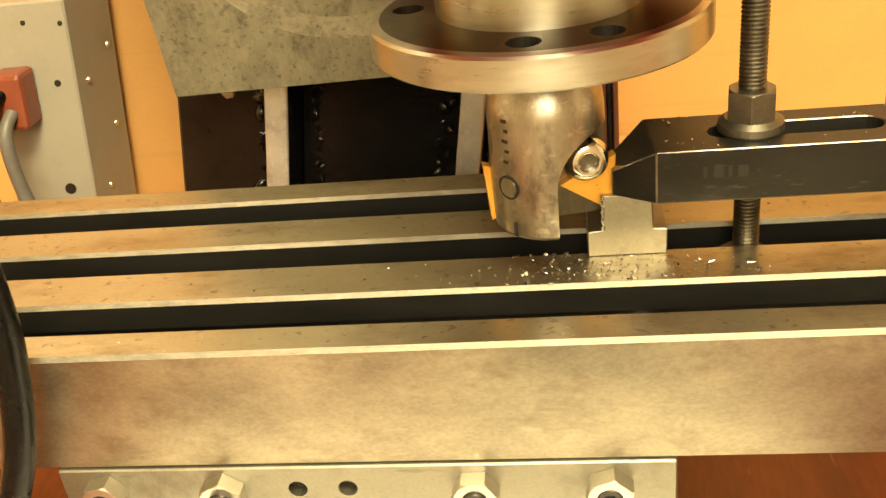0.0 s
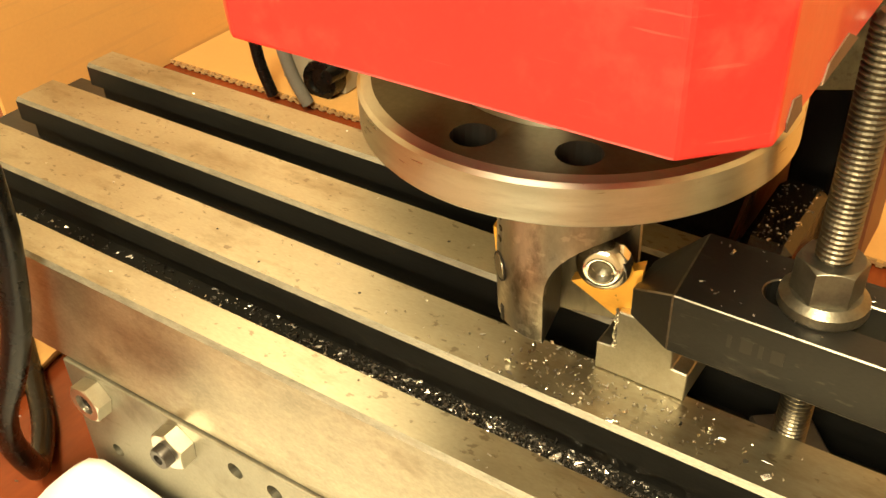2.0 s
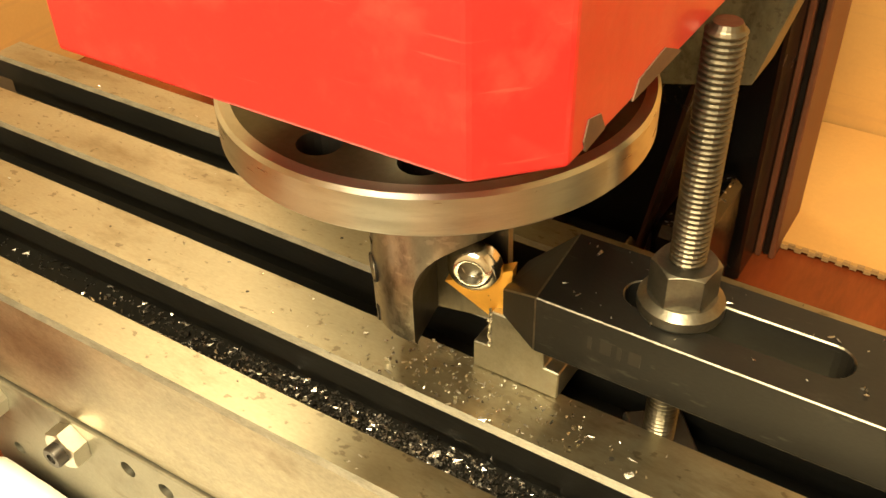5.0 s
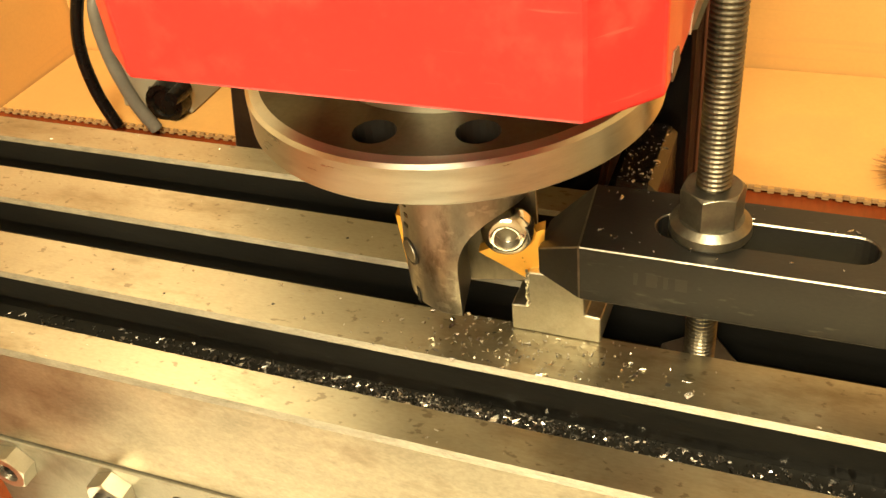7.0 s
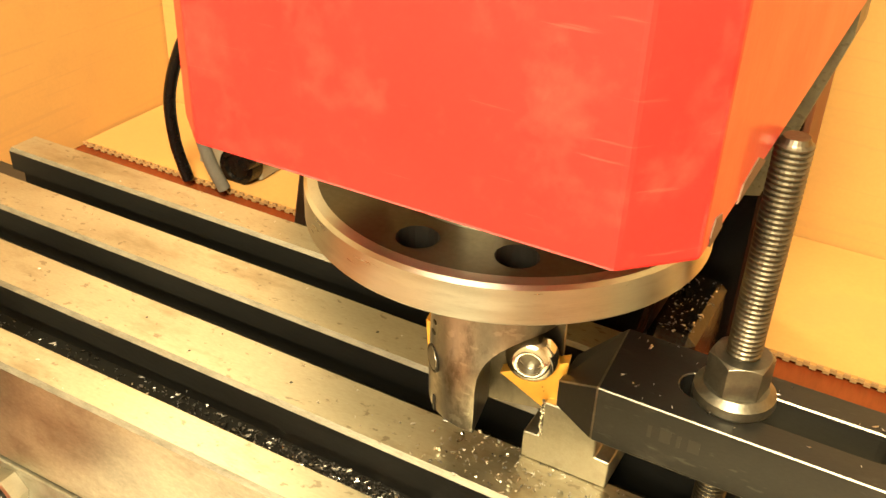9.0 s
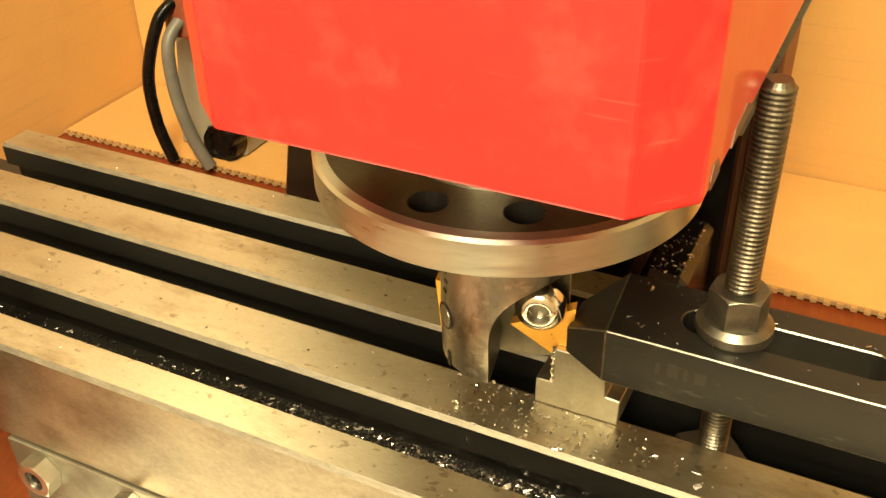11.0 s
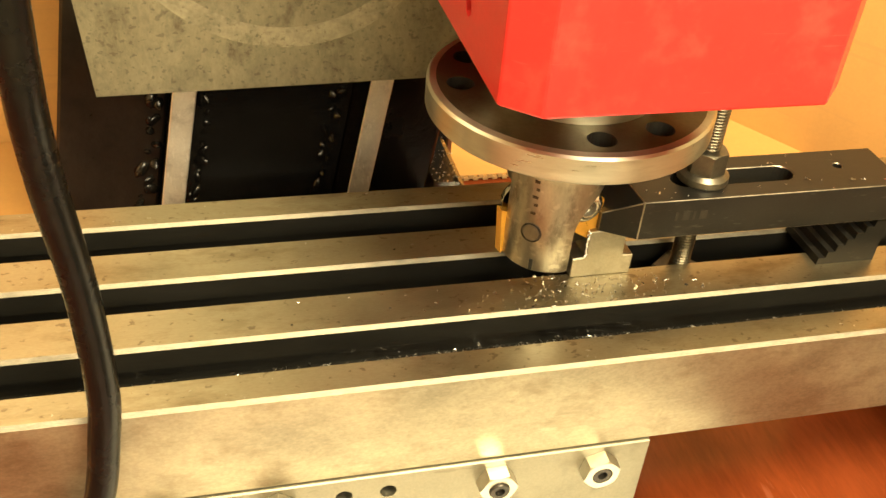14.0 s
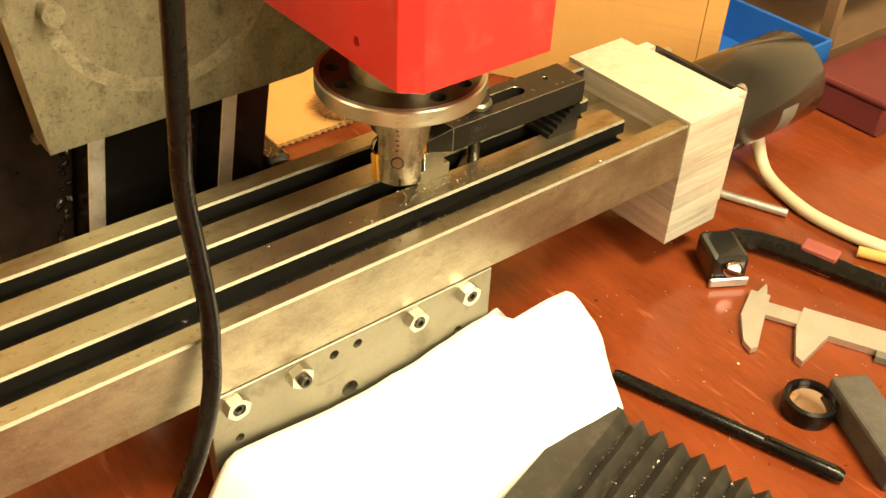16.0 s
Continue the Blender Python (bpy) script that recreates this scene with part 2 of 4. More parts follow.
def prism(bm, outline, axis, lo, hi):
    """A prism over an outline of (a, b) points; axis is the way it is drawn out."""
    def at(a, b, c):
        return {"x": (c, a, b), "y": (a, c, b), "z": (a, b, c)}[axis]
    low = [bm.verts.new(at(a, b, lo)) for a, b in outline]
    high = [bm.verts.new(at(a, b, hi)) for a, b in outline]
    n = len(outline)
    bm.faces.new(low)
    bm.faces.new(high)
    for i in range(n):
        bm.faces.new((low[i], low[(i + 1) % n], high[(i + 1) % n], high[i]))
    bmesh.ops.recalc_face_normals(bm, faces=bm.faces)
    return bm


def lathe(bm, profile, steps=48, axis="z", centre=(0, 0, 0), caps=True):
    """A body of revolution from (radius, height) points."""
    rings = []
    for r, h in profile:
        ring = []
        for i in range(steps if r > 1e-6 else 1):
            a = 2 * math.pi * i / steps
            p = (r * math.cos(a), r * math.sin(a), h)
            if axis == "x":
                p = (p[2], p[0], p[1])
            elif axis == "y":
                p = (p[0], p[2], p[1])
            ring.append(bm.verts.new(Vector(p) + Vector(centre)))
        rings.append(ring)
    for a, b in zip(rings, rings[1:]):
        for i in range(steps):
            j = (i + 1) % steps
            if len(a) == 1 and len(b) == 1:
                continue
            if len(a) == 1:
                bm.faces.new((a[0], b[i], b[j]))
            elif len(b) == 1:
                bm.faces.new((a[i], a[j], b[0]))
            else:
                bm.faces.new((a[i], a[j], b[j], b[i]))
    for ring in (rings[0], rings[-1]):
        if caps and len(ring) > 2:
            bm.faces.new(ring)
    bmesh.ops.recalc_face_normals(bm, faces=bm.faces)
    return bm


def tube(bm, points, radius, sides=14, samples=10):
    """A round cable through points, smoothed."""
    pts = [Vector(p) for p in points]
    path = []
    for i in range(len(pts) - 1):
        p0, p1, p2, p3 = pts[max(i - 1, 0)], pts[i], pts[i + 1], pts[min(i + 2, len(pts) - 1)]
        for k in range(samples):
            u = k / samples
            path.append(0.5 * ((2 * p1) + (p2 - p0) * u + (2 * p0 - 5 * p1 + 4 * p2 - p3) * u * u + (3 * p1 - p0 - 3 * p2 + p3) * u ** 3))
    path.append(pts[-1])
    rings = []
    side = None
    for i, p in enumerate(path):
        way = (path[min(i + 1, len(path) - 1)] - path[max(i - 1, 0)]).normalized()
        if side is None:
            side = way.orthogonal().normalized()
        side = (side - way * side.dot(way)).normalized()
        up = way.cross(side)
        rings.append([bm.verts.new(p + radius * (math.cos(2 * math.pi * k / sides) * side + math.sin(2 * math.pi * k / sides) * up)) for k in range(sides)])
    for a, b in zip(rings, rings[1:]):
        for k in range(sides):
            bm.faces.new((a[k], a[(k + 1) % sides], b[(k + 1) % sides], b[k]))
    bm.faces.new(rings[0])
    bm.faces.new(rings[-1])
    bmesh.ops.recalc_face_normals(bm, faces=bm.faces)
    return bm


def hexagon(af, turn=0.0):
    r = af / math.sqrt(3)
    return [(r * math.cos(math.radians(60 * i + turn)), r * math.sin(math.radians(60 * i + turn))) for i in range(6)]


def moved(bm, m):
    bmesh.ops.transform(bm, matrix=m, verts=bm.verts)
    return bm


def part(name, bm, mat, parent=None, label="", smooth=0.0):
    """Links a bmesh in millimetres as one mesh object; under a parent it keeps its place in the world."""
    me = bpy.data.meshes.new(name)
    bmesh.ops.scale(bm, vec=(MM, MM, MM), verts=bm.verts)
    bm.to_mesh(me)
    bm.free()
    me.materials.append(mat)
    if smooth:
        me.shade_smooth()
        me.set_sharp_from_angle(angle=radians(smooth))
    ob = new(name, me)
    if parent:
        ob.parent = parent
        ob.matrix_parent_inverse = parent_world(parent).inverted()
    if label:
        ob["label"] = label
    return ob


def parent_world(ob):
    return (parent_world(ob.parent) @ ob.matrix_parent_inverse @ ob.matrix_basis) if ob.parent else ob.matrix_basis.copy()


def thing(name, at, label, category, group="", kind=""):
    ob = new(name)
    ob.empty_display_size = 0.01
    ob.matrix_basis = pose(*(v * MM for v in at))
    return tagged(ob, label, category, group, kind)


def carve(ob, bms):
    """Cuts the given bodies, in millimetres, out of ob for good."""
    cutters = []
    for bm in bms:
        c = part("carver", bm, HOLE)
        cutters.append(c)
        md = ob.modifiers.new("cut", "BOOLEAN")
        md.operation, md.object, md.solver = "DIFFERENCE", c, "EXACT"
    bpy.context.view_layer.update()
    dg = bpy.context.evaluated_depsgraph_get()
    me = bpy.data.meshes.new_from_object(ob.evaluated_get(dg))
    ob.modifiers.clear()
    old = ob.data
    ob.data = me
    me.name = old.name
    bpy.data.meshes.remove(old)
    for c in cutters:
        data = c.data
        bpy.data.objects.remove(c)
        bpy.data.meshes.remove(data)
    return ob


def second_material(ob, mat, test):
    """Gives the faces whose (centre in mm, normal) pass the test another material."""
    ob.data.materials.append(mat)
    k = len(ob.data.materials) - 1
    for p in ob.data.polygons:
        if test(p.center / MM, p.normal):
            p.material_index = k

ZB = -130.0  # bench top

# ---- setting ----
bm = bmesh.new()
# Front edge kept short so the disc rim reflects less red.
block(bm, -1500, 1500, -290, 900, ZB - 40, ZB)
tagged(part("bench_floor", bm, BENCH), "red-brown varnished wooden bench top with metal chips", "bench", kind="structure")
# Unseen pale floor, added so the disc rim reflects beige.
bm = bmesh.new()
block(bm, -1500, 1500, -1200, 900, -940, -900)
tagged(part("floor", bm, FLOORM), "unseen pale floor added below the bench to lighten reflections", "floor", kind="structure")
bm = bmesh.new()
block(bm, -1560, -1500, -1260, 960, -900, 1500)
tagged(part("wall_west", bm, WALLP), "unseen warm white wall, pale to brighten reflections", "wall", kind="structure")
bm = bmesh.new()
block(bm, -1500, 1560, 900, 960, -900, 1500)
tagged(part("wall_north", bm, WALLP), "unseen warm white wall, pale to brighten reflections", "wall", kind="structure")
bm = bmesh.new()
block(bm, -1500, 1560, -1260, -1200, -900, 1500)
tagged(part("wall_south", bm, WALLP), "unseen warm white wall, pale to brighten reflections", "wall", kind="structure")
bm = bmesh.new()
block(bm, 1500, 1560, -1200, 900, -900, 1500)
tagged(part("wall_east", bm, WALLP), "unseen warm white wall, pale to brighten reflections", "wall", kind="structure")
bm = bmesh.new()
block(bm, -1560, 1560, -1260, 960, 1500, 1560)
tagged(part("ceiling", bm, WALLP), "unseen warm white ceiling, pale to brighten reflections", "ceiling", kind="structure")

# cardboard enclosure round the machine: floor sheet, back, side, with a corrugated cut edge
screen = thing("cardboard_screen", (-60, 420, ZB), "unfolded brown cardboard box standing behind the machine", "cardboard box")


def card_sheet(name, outline, axis, lo, hi):
    part(name, prism(bmesh.new(), outline, axis, lo, hi), CARD, screen)


card_sheet("floor_sheet", [(-458, 254), (-203, 254), (-203, 343), (-458, 343)], "z", ZB + 0.6, ZB + 4)
card_sheet("floor_sheet", [(0, 268), (330, 268), (330, 398), (0, 398)], "z", ZB + 0.6, ZB + 4)
card_sheet("back_panel", [(-458, ZB + 0.6), (-100, ZB + 0.6), (-100, 330), (-458, 330)], "y", 345, 349)
card_sheet("back_panel", [(-98, ZB + 0.6), (214, ZB + 0.6), (214, 300), (-98, 330)], "y", 400, 404)
card_sheet("side_panel", [(120, ZB + 0.6), (349, ZB + 0.6), (349, 330), (120, 330)], "x", -464, -460)
card_sheet("wing_panel", [(216, 400), (219, 403), (403, 108), (400, 105)], "z", ZB + 0.6, 260)
card_sheet("wing_panel", [(400.4, 104.4), (403.4, 107.4), (413, 93), (410, 90)], "z", ZB + 0.6, 200)
bm = bmesh.new()
for x0, x1, y in ((-458, -204, 252.6), (0, 300, 267.0)):
    x = x0
    k = 0
    while x < x1 - 5:
        block(bm, x, x + 3.4, y - 1.2, y + 0.5, ZB + (0.8 if k % 2 else 2.2), ZB + (2.6 if k % 2 else 4.3))
        x += 3.4
        k += 1
part("corrugated_edge", bm, CARD_EDGE, screen, "torn wavy cut edge")["kind"] = "stuff"

# flat cardboard offcut on the bench beside the table end
offcut = thing("cardboard_offcut", (-330, 10, ZB), "torn piece of brown cardboard with ink strokes lying on the bench", "cardboard")
edge_line = [(-276, 70), (-272, 20), (-264, -12), (-257, -36)]
part("sheet", prism(bmesh.new(), edge_line + [(-340, -48), (-430, -30), (-430, 80)], "z", ZB + 4.6, ZB + 6.4), CARD, offcut)
part("under_sheet", prism(bmesh.new(), [(x - 2.5, y) for x, y in edge_line] + [(-340, -46), (-428, -28), (-428, 78)], "z", ZB + 0.4, ZB + 1.6), CARD, offcut)
bm = bmesh.new()
for (xa, ya), (xb, yb) in zip(edge_line, edge_line[1:]):
    n = int(abs(yb - ya) / 3.2)
    for k in range(n):
        u0 = (k + 0.2) / n
        x, y = xa + (xb - xa) * u0 - 2.0, ya + (yb - ya) * u0
        lift = 1.0 if k % 2 else -0.4
        block(bm, x - 6, x, y - 1.3, y + 0.5, ZB + 2.0 + lift * 0.5, ZB + 3.6 + lift)
part("corrugated_edge", bm, CARD_EDGE, offcut, "wavy cut edge")["kind"] = "stuff"
for xa, ya, turn in ((-280, -14, 20), (-290, 4, 34), (-284, -26, -12), (-298, -10, 64)):
    part("ink_stroke", moved(block(bmesh.new(), -9, 9, -0.7, 0.7, 0, 0.25), pose(xa, ya, ZB + 6.45, 0, 0, turn)), RUBBER, offcut)

# ---- milling table ----
X0, XL, X1, XS = -290.0, -262.0, 192.5, 162.0
table = thing("milling_table", (-30, 10, -40), "worn ground-steel milling table with three T-slots", "machine table")
bm = bmesh.new()
block(bm, X0, X1, -38.38, 67.5, -41, -19.5)
body = part("body", bm, STEEL_FACE, table)
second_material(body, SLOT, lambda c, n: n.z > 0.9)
ends = ((-46.3, -33.4, X1), (-17.0, 2.4, XS), (17.9, 36.6, XS), (53.1, 67.5, X1))


def strip(y0, y1, x1, first, last):
    c = 1.3
    under = 5.0
    outline = [(y0 + c, 0), (y1 - 0.4, 0), (y1, -0.4), (y1, -9.5)]
    outline += [(y1, -19.4)] if last else [(y1 - under, -10.0), (y1 - under, -41 if first else -19.4)]
    outline += [(y0, -41)] if first else [(y0 + under, -19.4), (y0 + under, -10.0)]
    outline += [(y0, -9.5), (y0, -c)] if not first else [(y0, -c)]
    bm = prism(bmesh.new(), outline, "x", X0 if first else XL, x1)
    ob = part("slot_rail", bm, STEEL, table)
    ob.data.materials.append(EDGE)
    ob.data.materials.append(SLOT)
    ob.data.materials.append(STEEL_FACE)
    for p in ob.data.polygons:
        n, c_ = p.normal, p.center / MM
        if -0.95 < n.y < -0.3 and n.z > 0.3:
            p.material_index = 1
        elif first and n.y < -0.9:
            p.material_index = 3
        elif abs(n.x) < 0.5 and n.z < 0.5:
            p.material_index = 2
    return ob


for i, (y0, y1, x1) in enumerate(ends):
    strip(y0, y1, x1, i == 0, i == 3)

# gib plate under the table's front edge, with nuts and holes
gib = thing("gib_plate", (-72, -42, -130), "grey steel plate bolted under the table front", "steel plate")
ob = part("plate", block(bmesh.new(), -168.0, 22.2, -47.6, -38.6, ZB + 3, -41.6, 0.5), PLATE_STEEL, gib)
holes = [(-91.7, -50.2, 3.0), (-76.0, -50.2, 3.0), (-152.5, -77.0, 2.7), (-2.5, -79.0, 2.7), (-82.0, -82.2, 5.4)]
carve(ob, [lathe(bmesh.new(), [(r, -53), (r, -42)], 20, "y", (x, 0, z)) for x, z, r in holes])
# Near-black discs at the back paint the holes' shade.
for x, z, r in holes:
    part("bolt_hole", lathe(bmesh.new(), [(r, -42.6), (r - 0.4, -42.1)], 20, "y", (x, 0, z)), HOLE, gib)


def gib_nut(x, z, stub, turn):
    e = thing("hex_nut", (x, -47.6, z), "zinc-plated hex nut with a set screw in the steel plate", "nut", "nuts on the gib plate")
    bm = prism(bmesh.new(), hexagon(12.6, turn), "y", -53.4, -47.7)
    bmesh.ops.translate(bm, vec=(x, 0, z), verts=bm.verts)
    nut = part("nut", bm, ZINC, e)
    bm2 = lathe(bmesh.new(), [(3.9, -56.5), (3.9, -48)], 20, "y", (x, 0, z))
    bevel = lathe(bmesh.new(), [(6.0, -54.2), (11, -54.2), (11, -50.9), (6.0, -53.6), (6.0, -54.2)], 40, "y", (x, 0, z), False)
    carve(nut, [bm2, bevel])
    stub_bm = lathe(bmesh.new(), [(0.0, -53.4 - stub + 2.0), (1.7, -53.4 - stub + 2.0), (1.9, -53.4 - stub), (3.4, -53.4 - stub), (3.85, -53.4 - stub + 0.6), (3.85, -47.8)], 20, "y", (x, 0, z))
    part("set_screw", stub_bm, BOLT, e, "blackened socket set screw", 40)


gib_nut(-153.3, -50.5, -1.0, 12)
gib_nut(-115.0, -50.5, 3.5, 25)
gib_nut(-36.8, -51.0, 1.0, 3)
gib_nut(2.6, -51.0, 0.0, 18)

# saddle and base below the table, behind it the bed
base = thing("machine_base", (-90, 100, ZB), "dark oily cast-iron machine base under the table", "machine base")
part("saddle", block(bmesh.new(), -150, 10, -36, 62, -100, -41.4, 3), COLUMN_BROWN, base)
part("bed", block(bmesh.new(), -140, -15, -30, 165, ZB + 0.4, -70, 4), COLUMN, base)
part("rear_shelf", block(bmesh.new(), -13, 9, 166, 225, ZB + 0.5, -66, 4), GREASE, base)

# ---- column ----
column = thing("machine_column", (-108, 260, ZB), "black greasy steel column with two ground ways, sheared to fit the view", "machine column")
bm = bmesh.new()
block(bm, -200, -14, 182, 300, ZB + 0.4, 420, 2)
col = part("column_body", bm, COLUMN_BROWN, column)
part("left_flange", block(bmesh.new(), -203, -152.5, 170, 181.7, ZB + 0.4, 420, 1.5), COLUMN_BROWN, column)
part("right_flange", block(bmesh.new(), -49, -12, 166, 181.7, ZB + 0.4, 420, 1.5), COLUMN, column)
part("recess", block(bmesh.new(), -140.5, -61, 177, 181.6, ZB + 0.4, 420), GREASE, column)
for x in (-152, -60.5):
    way = part("guide_way", block(bmesh.new(), x, x + 11, 146, 181.8, ZB + 0.4, 420, 0.6), WAY, column, "bright ground steel guide way")
    # Side faces black, darker than the front; the right way's right side stays bright.
    second_material(way, GREASE, lambda c, n: n.x < -0.8 or (n.x > 0.8 and c.x < -100))
random.seed(5)
for x in (-159, -134, -69, -42):
    bm = bmesh.new()
    for i in range(60):
        z = -130 + i * 5.2 + random.uniform(-2, 2)
        s = random.uniform(1.5, 4.2)
        m = pose(x + random.uniform(-3, 3), 170 if x < -150 else (166 if x > -40 else 177), z, random.uniform(0, 360), random.uniform(0, 360), 0) @ Matrix.Diagonal((s, s * 0.6, s * 1.5, 1))
        bmesh.ops.create_icosphere(bm, subdivisions=1, radius=1.0, matrix=m)
    part("grease_bead", bm, GREASE, column, "glossy lumps of black grease", 60)



def shear_to_view(ob, slope, pivot):
    """Shears a thing's parts sideways about a height, in millimetres, to fit the view."""
    for c in ob.children:
        for v in c.data.vertices:
            v.co.x += slope * (v.co.z - pivot * MM)


# Column sheared sideways to fit the camera's view.
shear_to_view(column, 0.17, -50)
# Black block added to fill the dark gap, sized to fit the camera's view.
part("side_cover", block(bmesh.new(), -12, 13.6, 228, 262, ZB + 0.5, 300, 1.5), COLUMN, column, "black block filling the dark gap beside the column")
# Upright cardboard edge in three layers, placed to fit the camera's view.
for k, y0 in enumerate((254.0, 257.0, 254.6)):
    part("side_guard", block(bmesh.new(), 13.8 + 3.4 * k, 16.8 + 3.4 * k, y0, y0 + 44, ZB + 0.5, 300, 0.6), PANEL_EDGE if k != 1 else COLUMN_BROWN, column, "brown edge of an upright cardboard panel")

# ---- head slide plate ----
slide = thing("head_slide_plate", (-72, 140, 22), "grey cast swivel plate with an arc groove and a bolt hole", "machine plate")
outline = [(-172.0, 21.0), (-4, 24.5), (28, 32.5), (44, 90), (44, 330), (-200, 330), (-178, 90)]
sp = part("plate", prism(bmesh.new(), outline, "y", 120, 143), CAST, slide)
carve(sp, [lathe(bmesh.new(), [(6.2, 110), (6.2, 150)], 24, "y", (-156, 0, 106))])
ring = bmesh.new()
lathe(ring, [(62, 119.8), (71, 119.8), (71, 120.2), (62, 120.2)], 96, "y", (-92, 0, 112), False)
ring.faces.ensure_lookup_table()
flat = [f for f in ring.faces if len(f.verts) > 4]
bmesh.ops.delete(ring, geom=flat, context="FACES_ONLY")
carve(part("swivel_ring", ring, CAST_PALE, slide, "paler scraped swivel arc"), [lathe(bmesh.new(), [(6.2, 110), (6.2, 130)], 24, "y", (-156, 0, 106))])
part("bolt_hole", lathe(bmesh.new(), [(6.1, 138), (6.0, 142)], 24, "y", (-156, 0, 106)), HOLE, slide)
part("clamp_bolt", prism(bmesh.new(), hexagon(6, 8), "y", 166, 170), ZINC, column, "bright hex bolt head").location = (-0.166, 0, 0.006)

# ---- red spindle head ----
head = thing("spindle_box", (-10, 20, 105), "red-painted steel spindle head box with chamfered corners", "machine head")
HX0, HX1, HY0, HY1, HZ = -55.0, 46.0, -62.0, 119.7, 104.0
outline = [(HX0, HY0 + 8.5), (HX0 + 10.0, HY0), (HX1 - 10.0, HY0), (HX1, HY0 + 10.5), (HX1, HY1), (HX0, HY1)]
hb = part("housing", prism(bmesh.new(), outline, "z", HZ, 330), RED, head)
bv = hb.modifiers.new("soft_edges", "BEVEL")
bv.width, bv.segments, bv.limit_method, bv.angle_limit = 0.0008, 2, "ANGLE", radians(30)
carve(hb, [lathe(bmesh.new(), [(2.8, -80), (2.8, -40)], 16, "x", (0, -20, 117)), block(bmesh.new(), HX0 + 13, HX1 - 13, HY0 + 13, HY1 - 13, HZ - 5, HZ + 14)])
part("screw", lathe(bmesh.new(), [(0, -52.6), (2.2, -52.6), (2.6, -50)], 16, "x", (0, -20, 117)), ZINC, head, "small steel screw")
part("plugged_hole", lathe(bmesh.new(), [(0, -54.35), (2.2, -54.35), (2.3, -54.1)], 16, "x", (0, -5, 115)), CHIPPED, head)
part("paint_chip", prism(bmesh.new(), [(-46.5, HZ + 0.1), (-47.3, HZ + 2.0), (-46, HZ + 5.0), (-42, HZ + 4), (-40, HZ + 0.6)], "x", HX1 - 0.2, HX1 + 0.25), CHIPPED, head, "bare chipped spot in the paint")
part("paint_chip", prism(bmesh.new(), [(-30, HZ + 0.1), (-28, HZ + 3.0), (-18, HZ + 4), (-12, HZ + 1.2), (-10, HZ + 0.1)], "x", HX1 - 0.2, HX1 + 0.25), CHIPPED, head, "bare chipped spot in the paint")

AX, AY = -10.8, 3.1  # spindle axis
spindle = thing("spindle_flange", (AX, AY, 60), "turned steel spindle flange disc with bolt holes", "spindle")
disk = part("flange_disc", lathe(bmesh.new(), [(0, 70.6), (47.1, 70.6), (47.6, 71.2), (47.6, 79.0), (46.8, 79.8), (44.5, 80.2), (0, 80.2)], 128, "z", (AX, AY, 0)), BRIGHT, spindle, "", 35)
bolt_spots = [(AX + 37 * math.cos(math.radians(a)), AY + 37 * math.sin(math.radians(a))) for a in (-95, -62, 25, 58, 145, 176)]
carve(disk, [lathe(bmesh.new(), [(4.6, 74), (4.6, 88)], 20, "z", (x, y, 0)) for x, y in bolt_spots])
# Top face darker than the rim; bolt-hole walls get painted shade.
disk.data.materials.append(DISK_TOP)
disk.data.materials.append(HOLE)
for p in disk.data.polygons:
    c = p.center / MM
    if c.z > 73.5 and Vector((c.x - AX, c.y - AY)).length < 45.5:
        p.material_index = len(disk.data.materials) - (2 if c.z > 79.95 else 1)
part("spindle_nose", lathe(bmesh.new(), [(28.6, 80.25), (28.6, 99), (28.0, 99.6), (28.0, 116), (0, 116)], 64, "z", (AX, AY, 0)), BRIGHT, spindle, "", 35)
part("arbor", lathe(bmesh.new(), [(0, 58), (13.0, 58), (13.0, 70.5)], 48, "z", (AX, AY, 0)), BRIGHT, spindle, "", 35)

# ---- indexable end mill ----
mill = thing("end_mill", (AX, AY, 13.5), "scratched steel indexable end mill with gold inserts", "milling cutter")
CZ = 13.5
cb = part("cutter_body", lathe(bmesh.new(), [(0, CZ), (16.2, CZ), (17.2, CZ + 1.2), (17.5, 26), (17.2, 50), (16.8, 54), (13.6, 60), (0, 60)], 72, "z", (AX, AY, 0)), CUTTER, mill, "", 35)
turn0 = 12.0
cuts = []
for k in range(2):
    m = pose(AX, AY, 0, 0, 0, turn0 + 180 * k)
    gullet = [(-1.0, CZ - 6), (40, CZ - 6), (40, 45), (15, 45)]
    gullet += [(15 + 16 * math.cos(math.radians(w)), 29 + 16 * math.sin(math.radians(w))) for w in range(100, 181, 10)]
    cuts.append(moved(prism(bmesh.new(), gullet, "y", -40, -1.2), m))
carve(cb, cuts)
# Faces inside the gullets take the painted shade tone.
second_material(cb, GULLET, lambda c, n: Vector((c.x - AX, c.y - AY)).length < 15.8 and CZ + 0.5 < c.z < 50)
for k in range(2):
    m = pose(AX, AY, 0, 0, 0, turn0 + 180 * k)
    tri = [(19.6, 33.0), (2.4, 25.4), (18.2, CZ + 0.8)]
    ins = part("insert", moved(prism(bmesh.new(), tri, "y", -4.6, -0.9), m), CARBIDE, mill, "gold-coated triangular carbide insert")
    part("insert_screw", moved(lathe(bmesh.new(), [(2.8, -6.8), (3.1, -9.0), (4.2, -9.2), (6.0, -8.0), (6.9, -5.9), (7.0, -4.7), (0, -4.7)], 32, "y", (10.4, 0, 33.2)), m), CHROME, ins, "round-headed hex screw", 50)
    part("screw_socket", moved(prism(bmesh.new(), [(10.4 + a, 33.2 + b) for a, b in hexagon(5.2)], "y", -6.9, -6.6), m), NUT_DARK, ins)
